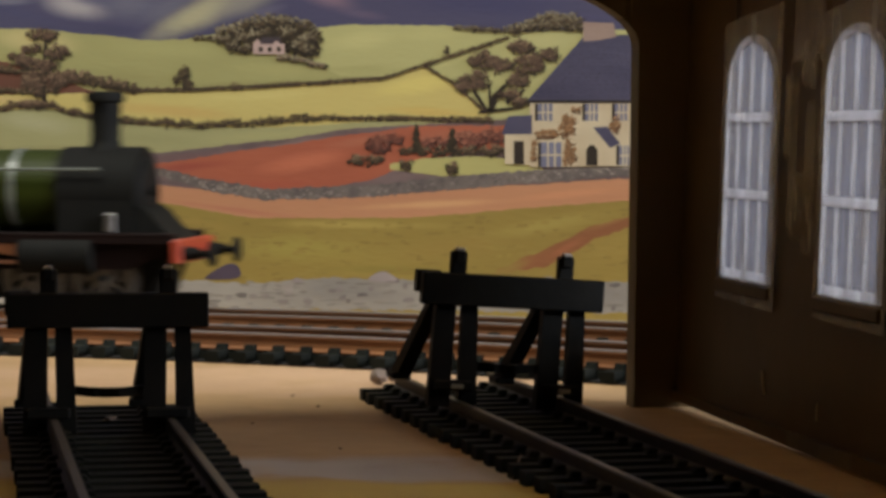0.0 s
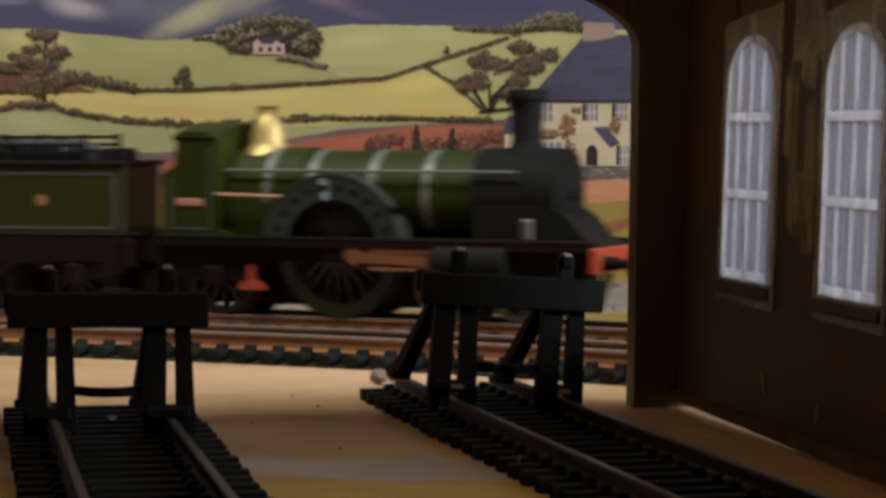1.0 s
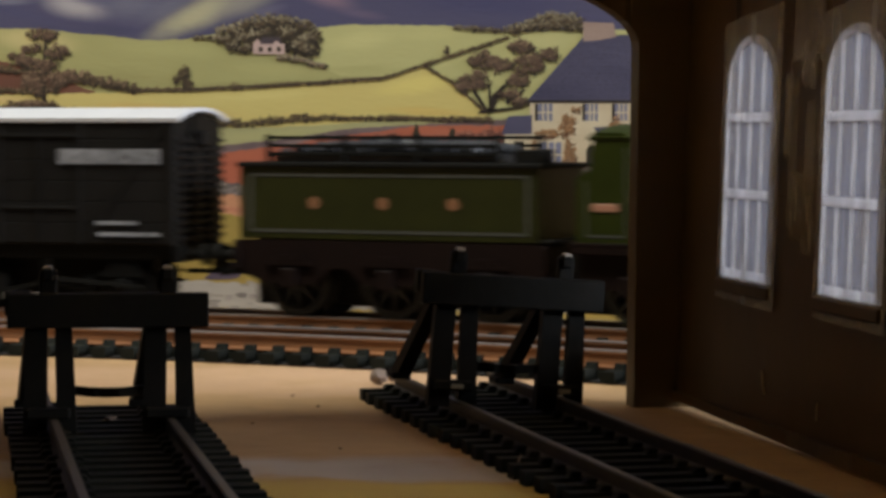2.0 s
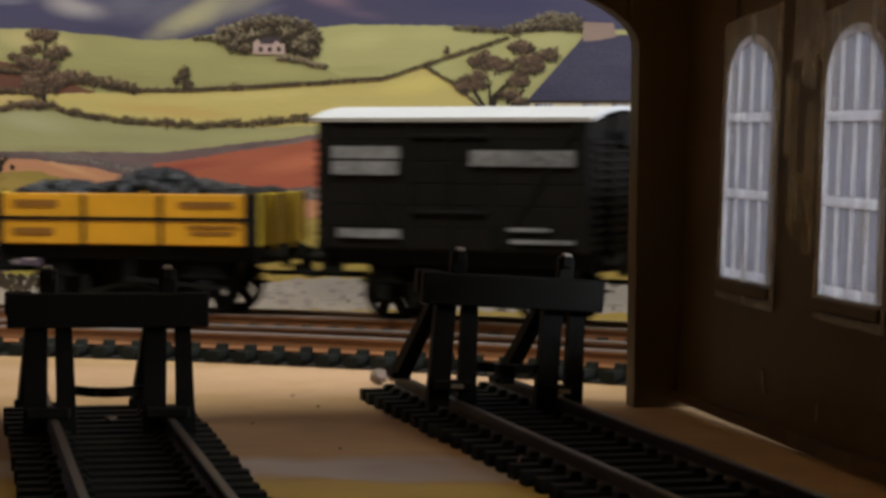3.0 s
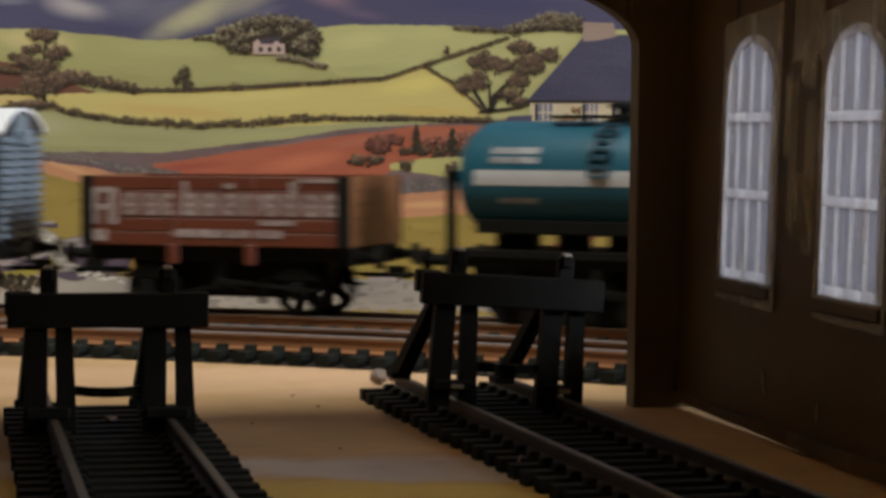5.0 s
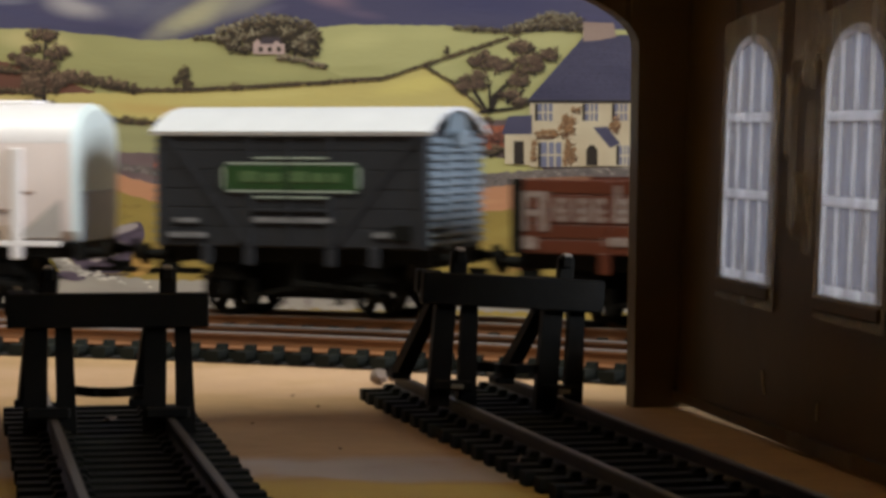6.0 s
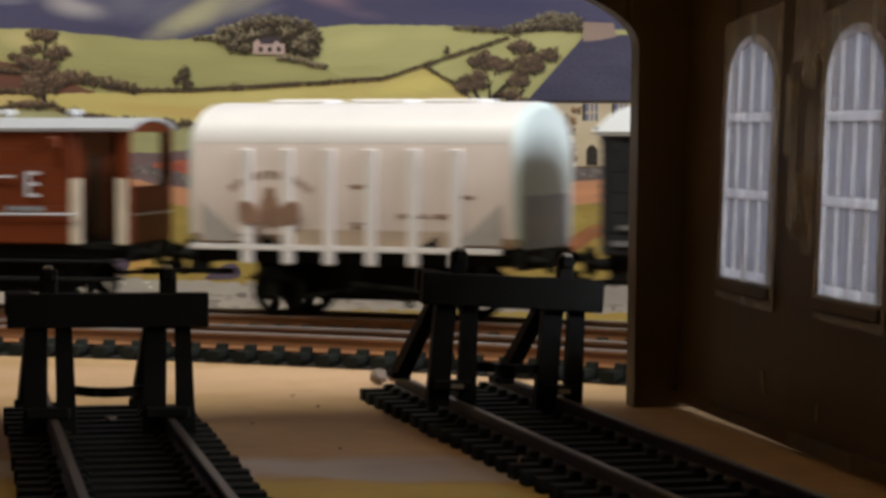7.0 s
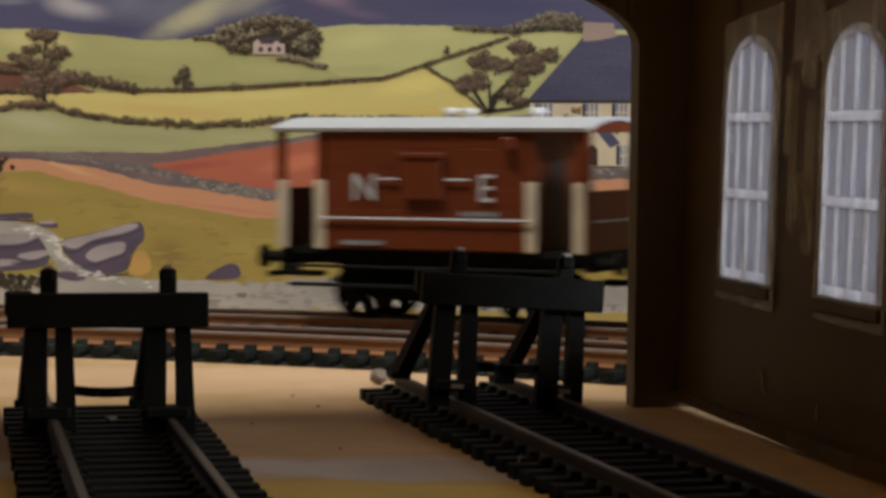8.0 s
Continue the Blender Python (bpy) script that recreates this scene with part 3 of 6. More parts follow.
crumb("grey crumb lying on the siding sleepers", -52.3, 398.5, 2.0, 1.1, M_CRUMB, 0.4)
crumb("pale crumb on the sleepers by the shed wall", 43.0, 321.0, 2.0, 1.6, M_CRUMB, 0.5)
for x, y, r in ((-21.6, 437.0, 0.35), (-15.4, 379.0, 0.3), (-31.0, 412.0, 0.25), (-5.0, 470.0, 0.3), (-27.0, 455.0, 0.25), (10.0, 349.0, 0.5)):
    crumb("tiny dark speck on the bare board", x, y, 0.0, r, M_DIRT, 0.5)
straw = cyl(B(), (9.5, 346, 0.2), (10.8, 352, 2.6), 0.18, 6)
tagged(part("straw", straw, M_CRUMB), "short pale straw on the board by the siding", "straw")


# ---- rolling stock ----
ROLLING = []   # (thing, place along the line at the start, list of (wheelset, x, z, radius))


def wheel_bm(r, s, spokes=0, track=7.6):
    """One wheel of a set about the axle's centre, on side s."""
    bm = B()
    y0, y1 = s * track, s * (track + 2.2)
    rim, hub = arc(0, 0, r, 0, 360, 28)[:-1], arc(0, 0, r * 0.80, 0, 360, 28)[:-1]
    for i in range(28):
        j = (i + 1) % 28
        prism(bm, [rim[i], rim[j], hub[j], hub[i]], "y", y0, y1)
    bmesh.ops.remove_doubles(bm, verts=bm.verts, dist=0.01)
    fl, fi = arc(0, 0, r + 0.9, 0, 360, 28)[:-1], arc(0, 0, r * 0.82, 0, 360, 28)[:-1]
    for i in range(28):
        j = (i + 1) % 28
        prism(bm, [fl[i], fl[j], fi[j], fi[i]], "y", s * (track - 0.5), s * track - s * 0.02)
    n = spokes or 6
    w = 0.05 if spokes > 10 else 0.12
    star = []
    for k in range(n):
        a = math.tau * k / n
        c, sn = math.cos(a), math.sin(a)
        for rr, ww in ((0.26, -w), (0.83, -w), (0.83, w), (0.26, w)):
            star.append((r * (c * rr - sn * ww), r * (sn * rr + c * ww)))
    prism(bm, star, "y", y0 + s * 0.3, y1 - s * 0.4)
    bmesh.ops.remove_doubles(bm, verts=bm.verts, dist=0.01)
    cyl(bm, (0, y0, 0), (0, y1 + s * 0.3, 0), r * 0.27, 12)
    return bm


def wheelset(t, x, r, material, spokes=0, label=""):
    w = part("axle", cyl(B(), (0, -12.5, 0), (0, 12.5, 0), 0.8, 8), M_BLACK, t)
    w.matrix_basis = pose(x * MM, 0, (6.0 + r) * MM)
    for s in (-1, 1):
        part("wheel", wheel_bm(r, s, spokes), material, w, label)
    return (w, x, 6.0 + r, r)


def vehicle(name, label, category, s0):
    t = tagged(new(name), label, category, group="train")
    t.matrix_world = line_pose(s0)
    return t


def coupling(t, x, s):
    bm = box(B(), x - s * 3, -1.2, 14.6, x + s * 8.4, 1.2, 15.6, 0.15)
    box(bm, x + s * 7.6, -4.6, 14.4, x + s * 8.8, 4.6, 15.6, 0.15)
    box(bm, x + s * 3.0, -0.5, 15.4, x + s * 8.0, 0.5, 17.2, 0.15)
    part("coupling", bm, M_BLACK, t)


def underframe(t, L, axles, r=6.0, W=31.0, springs=True):
    """Solebars, headstocks, buffers, axle guards, brake gear and wheels of a four-wheel wagon."""
    h = L / 2
    for s in (-1, 1):
        part("solebar", box(box(B(), -h, s * 12.0 - 1.0, 18.2, h, s * 12.0 + 1.0, 21.6, 0.2), -h, s * 12.9 - 0.4, 20.9, h, s * 12.9 + 0.4, 21.6), M_BLACK, t)
        part("headstock", box(B(), s * (h - 1.6) - 0.9 if s < 0 else h - 1.6, -14.5, 17.6, -h + 1.6 if s < 0 else h + 0.5, 14.5, 21.5, 0.2), M_BLACK, t)
        for y in (-11.3, 11.3):
            b = cyl(B(), (s * h, y, 19.4), (s * (h + 3.4), y, 19.4), 1.3, 12)
            cyl(b, (s * (h + 3.4), y, 19.4), (s * (h + 5.4), y, 19.4), 0.8, 10)
            cyl(b, (s * (h + 5.2), y, 19.4), (s * (h + 6.0), y, 19.4), 2.6, 16)
            part("buffer", b, M_BLACK, t)
        coupling(t, s * h, s)
    part("floor", box(B(), -h, -14, 20.4, h, 14, 21.9), M_BLACK, t)
    part("centre_frame", prism(B(), [(axles[0] - 5, 20.6), (axles[-1] + 5, 20.6), (axles[-1] + 3, 12.0), (axles[-1] - 7, 9.6), (axles[0] + 7, 9.6), (axles[0] - 3, 12.0)], "y", -3.0, 3.0), M_BLACK, t)
    out = []
    for x in axles:
        out.append(wheelset(t, x, r, M_BLACK, 6))
        for s in (-1, 1):
            g = prism(B(), [(x - 4.2, 18.4), (x + 4.2, 18.4), (x + 1.9, 9.6), (x - 1.9, 9.6)], "y", s * 11.2 - 0.5, s * 11.2 + 0.5)
            box(g, x - 1.7, s * 11.2 + (0.3 if s > 0 else -2.0), 10.4, x + 1.7, s * 11.2 + (2.0 if s > 0 else -0.3), 13.8, 0.3)
            if springs:
                for k in range(4):
                    box(g, x - 5.5 + k, s * 12.6 - 0.6, 14.2 + 0.7 * k, x + 5.5 - k, s * 12.6 + 0.6, 14.8 + 0.7 * k)
            part("axle_guard", g, M_BLACK, t)
    for s in (-1, 1):
        y = s * 12.6
        k = box(B(), axles[0] + 7.0, y - 0.4, 8.8, axles[0] + 8.6, y + 0.4, 14.5, 0.15)
        box(k, axles[-1] - 8.6, y - 0.4, 8.8, axles[-1] - 7.0, y + 0.4, 14.5, 0.15)
        prism(k, [(axles[0] + 8, 11), (-1, 13.2), (-1, 12.2), (axles[0] + 8, 10)], "y", y - 0.3, y + 0.3)
        prism(k, [(axles[-1] - 8, 11), (1, 13.2), (1, 12.2), (axles[-1] - 8, 10)], "y", y - 0.3, y + 0.3)
        box(k, -1.2, y - 0.5, 11.5, 1.2, y + 0.5, 18.4, 0.15)
        part("brake_gear", k, M_BLACK, t)
        part("brake_lever", prism(B(), [(0, 14.5), (axles[-1] + 6, 12.3), (axles[-1] + 6, 11.6), (0, 13.4)], "y", s * 14.0 - 0.3, s * 14.0 + 0.3), M_BLACK, t)
    return out


def bars(t, name, material, y, rows, label=""):
    """Unreadable lettering as plain bars on a side: (x0, x1, z0, z1)."""
    for x0, x1, z0, z1 in rows:
        part(name, box(B(), x0, y - 0.12, z0, x1, y + 0.05, z1), material, t, label)


def roof_curve(L, W, eave, crown, t, over=1.2):
    bm = B()
    n = 12
    hi, lo = [], []
    for i in range(n + 1):
        k = -1 + 2 * i / n
        z = eave + (crown - eave) * (1 - abs(k) ** 2.2)
        hi.append((k * W / 2, z))
        lo.append((k * (W / 2 - 0.2), z - t))
    prism(bm, hi + lo[::-1], "x", -L / 2 - over, L / 2 + over)
    return bm


def covered_van(name, label, s0, L, paint, end_paint, louvres, up=0.0):
    t = vehicle(name, label, "goods van", s0)
    h = L / 2
    ws = underframe(t, L, (-18.5, 18.5))
    body = box(B(), -h, -16, 21.6, h, 16, 47.6 + up, 0.3)
    part("body", body, paint, t)
    part("roof", roof_curve(L, 34, 47.4 + up, 52.9, 0.9), M_ROOF, t, "white curved roof")
    # planks and framing on the sides
    for s in (-1, 1):
        y = s * 16.0
        for k in range(6):
            z = 22.0 + k * (4.25 + up / 6)
            for x0, x1 in ((-h + 0.6, -10.2), (-9.4, 9.4), (10.2, h - 0.6)):
                part("plank", box(B(), x0, min(y, y + s * 0.22), z, x1, max(y, y + s * 0.22), z + 4.0 + up / 6, 0.06), paint, t)
        for x in (-h + 0.9, -9.8, 9.8, h - 0.9):
            part("frame_post", box(B(), x - 0.6, min(y, y + s * 0.6), 21.6, x + 0.6, max(y, y + s * 0.6), 47.4 + up, 0.1), paint, t)
        for a, b in ((-h + 1.5, -10.4), (h - 1.5, 10.4)):
            part("brace", prism(B(), [(a, 46.6 + up), (a + math.copysign(1.6, b - a), 46.6 + up), (b, 22.6), (b - math.copysign(1.6, b - a), 22.6)], "y", min(y, y + s * 0.55), max(y, y + s * 0.55)), paint, t)
        part("door_runner", box(B(), -9.6, min(y, y + s * 0.7), 46.0, 9.6, max(y, y + s * 0.7), 46.8, 0.1), paint, t)
        d = B()
        box(d, -0.25, min(y, y + s * 0.7), 22.0, 0.25, max(y, y + s * 0.7), 46.0)
        box(d, -9.0, min(y, y + s * 0.75), 29.6, 9.0, max(y, y + s * 0.75), 30.3, 0.1)
        part("door_strap", d, paint, t)
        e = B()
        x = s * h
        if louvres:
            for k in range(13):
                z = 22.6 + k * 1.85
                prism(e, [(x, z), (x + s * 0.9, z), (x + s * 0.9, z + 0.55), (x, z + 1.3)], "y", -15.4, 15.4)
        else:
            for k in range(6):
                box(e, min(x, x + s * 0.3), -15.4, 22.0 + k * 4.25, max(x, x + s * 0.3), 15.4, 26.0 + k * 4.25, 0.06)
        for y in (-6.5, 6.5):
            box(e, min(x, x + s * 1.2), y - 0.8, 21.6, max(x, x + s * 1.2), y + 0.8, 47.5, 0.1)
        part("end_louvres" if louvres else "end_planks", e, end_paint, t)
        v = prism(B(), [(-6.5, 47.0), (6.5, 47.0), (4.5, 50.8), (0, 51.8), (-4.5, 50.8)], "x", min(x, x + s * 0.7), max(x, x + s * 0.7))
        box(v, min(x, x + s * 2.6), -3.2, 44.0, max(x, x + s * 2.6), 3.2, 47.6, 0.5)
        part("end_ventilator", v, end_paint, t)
    ROLLING.append((t, s0, ws))
    return t


v1 = covered_van("goods_van", "black covered goods van with white roof and worn white lettering", -295.3, 65.8, M_VANBLACK, M_VANBLACK, True, 3.0)
bars(v1, "lettering", M_WORN, -16.65, [(-29, -12, 41.5, 44.2), (-29, -12.5, 38.0, 41.0), (5, 29.5, 40.0, 43.4), (-27.5, -12.0, 24.2, 26.2), (14, 24, 26.2, 27.0), (14.5, 29.5, 23.6, 24.5)], "worn white lettering bar")

v2 = covered_van("goods_van", "grey covered goods van with white roof and green name plate", -656.8, 66.2, M_VANGREY, M_LOUVRELIT, True)
pl = part("name_plate", box(B(), -15.8, -16.62, 34.4, 16.8, -16.1, 40.0, 0.1), M_PLATE, v2, "green name plate with white outline")
rim = B()
for x0, x1, z0, z1 in ((-15.2, 16.2, 33.9, 34.35), (-15.2, 16.2, 40.05, 40.5), (-16.3, -15.85, 34.9, 39.5), (16.85, 17.3, 34.9, 39.5), (-8.5, 9.5, 32.6, 33.0), (-8.5, 9.5, 41.3, 41.7)):
    box(rim, x0, -16.68, z0, x1, -16.1, z1)
part("plate_rim", rim, mat("pale_green_outline", (0.32, 0.38, 0.31), 0.5), pl, "white outline")
bars(pl, "lettering", mat("pale_green_lettering", (0.07, 0.13, 0.05), 0.5), -16.66, [(-12, -7.4, 36.2, 38.6), (-6.4, -1.8, 36.2, 38.2), (0.4, 4.6, 36.2, 38.6), (5.6, 9, 36.2, 38.2), (10, 13, 36.2, 38.2)], "pale lettering bar")
bars(v2, "lettering", M_WORN, -16.6, [(-8.5, 10.5, 27.2, 28.4), (-28.5, -22.5, 27.0, 28.0), (-30, -20.5, 23.6, 24.8), (20.5, 24.6, 24.2, 25.4)], "worn white lettering bar")
part("label_panel", box(B(), 25.2, -16.75, 23.6, 29.4, -16.2, 27.0, 0.1), M_BLACK, v2, "small black panel")
for x in (-20.5, -10, 10, 20.5):
    part("side_knee", box(B(), x - 1.3, -16.4, 17.6, x + 1.3, -15.6, 22.0, 0.15), M_VANGREY, v2)


def open_wagon(name, label, s0, L, top, side, end, planks, corner, load):
    t = vehicle(name, label, "open wagon", s0)
    h = L / 2
    ws = underframe(t, L, (-18.5, 18.5))
    dz = (top - 21.6) / planks
    for s in (-1, 1):
        y = s * 15.0
        part("side", box(B(), -h, y - 0.5, 21.6, h, y + 0.5, top - 0.1), side, t)
        for k in range(planks):
            part("plank", box(B(), -h + 1.0, min(y + s * 0.5, y + s * 0.95), 21.8 + k * dz, h - 1.0, max(y + s * 0.5, y + s * 0.95), 21.8 + (k + 1) * dz - 0.35, 0.1), side, t)
        x = s * h
        part("end", box(B(), min(x - s, x), -15.4, 21.6, max(x - s, x), 15.4, top), end, t)
        for y2 in (-6.0, 6.0) if load else ():
            part("end_stanchion", box(B(), min(x, x + s * 0.9), y2 - 0.9, 20.5, max(x, x + s * 0.9), y2 + 0.9, top, 0.1), end, t)
        for k in range(planks):
            part("end_plank", box(B(), min(x, x + s * 0.25), -15.0, 21.8 + k * dz, max(x, x + s * 0.25), 15.0, 21.8 + (k + 1) * dz - 0.3, 0.05), end, t)
        for y2 in (-15.55, 15.55):
            c = box(B(), min(x - s * 2.6, x + s * 0.4), min(y2, y2 + math.copysign(0.75, y2)), 21.6, max(x - s * 2.6, x + s * 0.4), max(y2, y2 + math.copysign(0.75, y2)), top, 0.1)
            part("corner_plate", c, corner, t)
        for x2 in (-9.5, 9.5):
            part("strap", box(B(), x2 - 0.45, min(y + s * 0.9, y + s * 1.25), 21.0, x2 + 0.45, max(y + s * 0.9, y + s * 1.25), top - 0.3, 0.1), M_BLACK if load else side, t)
    if load:
        random.seed(11)
        c = B()
        box(c, -h + 1, -14.4, 22, h - 1, 14.4, top - 0.9)
        for _ in range(420):
            x, y = random.uniform(-h + 2, h - 2), random.uniform(-13, 13)
            crown = top - 1.4 + 5.4 * max(0, 1 - (x / (h * 0.98)) ** 2) ** 0.8 * max(0, 1 - (y / 16) ** 2) * (0.75 + 0.35 * math.sin(x * 0.21 + 1))
            lump(c, x, y, crown, random.uniform(0.8, 1.8))
        part("coal", c, M_COAL, t, "heaped coal load")
    ROLLING.append((t, s0, ws))
    return t


y1 = open_wagon("coal_wagon", "yellow open coal wagon with heaped coal and black straps", -378.7, 64.8, 33.4, M_YELLOW, M_YELLOWLIT, 2, M_BLACK, True)
part("waist_strap", box(B(), -32, -16.2, 27.2, 32, -15.8, 28.0), M_BLACK, y1)
bars(y1, "lettering", mat("dark_amber_lettering", (0.22, 0.09, 0.01), 0.5), -16.05, [(-27, -16, 30.2, 31.8), (-27, -17, 23.8, 25.4), (14, 27, 30.2, 31.6), (17, 27, 24.2, 24.9), (16, 28, 25.6, 26.2)], "dark lettering bar")

w1 = open_wagon("open_wagon", "red-brown open wagon with large white lettering on its side", -567.4, 65.2, 37.4, M_BROWN, M_BROWNLIT, 5, M_BLACK, False)
M_LETTER = mat("white_wagon_lettering", (0.36, 0.30, 0.28), 0.5, scale=500, second=(0.16, 0.10, 0.085))
for i in range(11):
    x = -22.4 + i * 4.92
    z1 = 36.2 if i == 3 else 33.5
    for x0, x1, z0, z2 in ((x, x + 1.3, 28.5, z1), (x + 2.5, x + 3.8, 28.5, 33.5), (x + 1.1, x + 2.7, 32.4, 33.5), (x + 0.9, x + 2.8, 28.5, 29.6), (x + 1.1, x + 2.7, 30.4, 31.2)):
        part("lettering", box(B(), x0, -16.06, z0, x1, -15.9, z2), M_LETTER, w1, "large worn white lettering stroke")
bars(w1, "lettering", M_LETTER, -16.05, [(-31.2, -28.8, 26.4, 34.8), (-26.4, -23.8, 26.4, 34.8), (-29.0, -26.0, 33.6, 34.8), (-29.0, -26.0, 29.6, 30.8), (-30.5, -26.5, 22.6, 25.2), (2.4, 5.2, 34.6, 35.8),
                                           (19.9, 31.4, 36.0, 36.9), (18.6, 20.6, 33.6, 36.2), (11.4, 19.8, 26.4, 27.6), (-10.3, -4.2, 23.6, 25.4), (-3.4, 2.4, 23.6, 25.4), (3.2, 9.4, 23.6, 25.4), (10.2, 17.0, 23.6, 25.4)], "white lettering bar")
for x in (-10.0, 9.0):
    part("side_knee", box(B(), x - 1.3, -16.3, 17.6, x + 1.3, -15.6, 22.0, 0.15), M_BROWN, w1)


def tank_wagon(s0):
    t = vehicle("tank_wagon", "teal tank wagon with a white band and black frame", "tank wagon", s0)
    L = 75.0
    h = L / 2
    ws = underframe(t, L, (-23.0, 0.0, 23.0), 6.2, springs=False)
    r, zc = 12.4, 37.2
    seg = 40
    b = B()
    rings = []
    for x, k in ((-36.2, 0.72), (-35.4, 0.86), (-33.8, 0.96), (-31.5, 1.0), (31.5, 1.0), (33.8, 0.96), (35.4, 0.86), (36.2, 0.72)):
        rings.append([b.verts.new((x, r * k * math.cos(math.tau * i / seg), zc + r * k * math.sin(math.tau * i / seg))) for i in range(seg)])
    for a, c in zip(rings, rings[1:]):
        for i in range(seg):
            b.faces.new((a[i], a[(i + 1) % seg], c[(i + 1) % seg], c[i]))
    b.faces.new(rings[0][::-1])
    b.faces.new(rings[-1])
    bmesh.ops.recalc_face_normals(b, faces=b.faces)
    barrel = part("barrel", b, M_TEAL, t)
    # white band wraps each flank
    for s in (-1, 1):
        w = B()
        out = [(s * 12.47 * math.cos(a), zc + 12.47 * math.sin(a)) for a in [-0.11 + 0.265 * i / 6 for i in range(7)]]
        inn = [(s * 12.3 * math.cos(a), zc + 12.3 * math.sin(a)) for a in [-0.11 + 0.265 * i / 6 for i in range(7)]]
        prism(w, out + inn[::-1], "x", -30.6, 28.4)
        part("band", w, M_WHITE, barrel, "white painted band")
    def on_flank(x0, x1, z0, z1):
        g = B()
        ys = [(-math.sqrt(max(0, 12.52 ** 2 - (z - zc) ** 2)), z) for z in (z0, (z0 + z1) / 2, z1)]
        ins = [(y + 0.3, z) for y, z in ys]
        prism(g, ys + ins[::-1], "x", x0, x1)
        return g
    for x0, x1, z0, z1 in ((-27, -15, 42.6, 44.0), (-27, -15, 40.6, 42.0), (9, 26, 41.8, 43.4), (-25, -15, 32.0, 33.2), (16, 24, 33.0, 33.6), (15, 24.5, 31.8, 32.4)):
        part("lettering", on_flank(x0, x1, z0, z1), M_WORN, barrel, "white lettering bar")
    # filler, walkway and ladder
    f = lathe(B(), [(1.6, 49.0), (3.4, 49.3), (3.4, 50.0), (2.2, 50.2), (2.2, 52.2), (3.6, 52.4), (3.6, 53.2), (1.8, 53.9)], (0, 0, 0), 18)
    part("filler_dome", f, M_BLACK, t)
    for s in (-1, 1):
        wk = box(B(), -15.5, s * 4.5 - 1.5, 50.2, 15.5, s * 4.5 + 1.5, 50.9, 0.1)
        for x in (-14, -7, 7, 14):
            box(wk, x - 0.4, s * 4.5 - 0.4, 48.0, x + 0.4, s * 4.5 + 0.4, 50.4)
        part("walkway", wk, M_BLACK, t)
        n = 9
        for i in range(n):
            a = 0.05 + 1.25 * i / (n - 1)
            y, z = s * 12.85 * math.cos(a), zc + 12.85 * math.sin(a)
            part("ladder_rung", box(B(), -2.2, y - 0.35, z - 0.35, 2.2, y + 0.35, z + 0.35), M_LADDER, t)
        for k in (-2.2, 2.2):
            la = B()
            for i in range(n - 1):
                a, c = 0.05 + 1.25 * i / (n - 1), 0.05 + 1.25 * (i + 1) / (n - 1)
                prism(la, [(s * 13.1 * math.cos(a), zc + 13.1 * math.sin(a)), (s * 13.1 * math.cos(c), zc + 13.1 * math.sin(c)), (s * 12.5 * math.cos(c), zc + 12.5 * math.sin(c)), (s * 12.5 * math.cos(a), zc + 12.5 * math.sin(a))], "x", k - 0.35, k + 0.35)
            bmesh.ops.remove_doubles(la, verts=la.verts, dist=0.01)
            part("ladder_stile", la, M_LADDER, t)
        # end cradle with uprights and tie
        x = s * 34.2
        c = B()
        for y in (-11.5, 11.5):
            box(c, x + s * 2.6 - 0.9, y - 0.9, 21.6, x + s * 2.6 + 0.9, y + 0.9, 38.5, 0.15)
        box(c, x + s * 2.6 - 0.9, -12.5, 36.4, x + s * 2.6 + 0.9, 12.5, 38.8, 0.15)
        part("end_frame", c, M_BLACK, t)
    for x0, x1 in ((-31.5, -21.6), (-16.0, -9.1), (-3.4, 3.4), (9.1, 16.0), (21.6, 31.5)):
        s = prism(B(), [(-1.6, 21.6), (1.6, 21.6), (1.6, 25.6), (-1.6, 25.6)], "x", x0, x1)
        part("saddle", s, M_BLACK, t)
    for y in (-9.5, 9.5):
        part("bearer", box(B(), -34, y - 1.2, 20.6, 34, y + 1.2, 21.9, 0.2), M_BLACK, t)
        part("cradle", box(B(), -31.5, y - 0.6, 25.4, 31.5, y + 0.6, 28.4, 0.2), M_BLACK, t)
        part("side_plate", prism(B(), [(-33, 21.0), (33, 21.0), (31, 12.0), (26, 6.5), (-26, 6.5), (-31, 12.0)], "y", y - 0.5, y + 0.5), M_BLACK, t, "black plate between the axles")
    ROLLING.append((t, s0, ws))


tank_wagon(-472.5)


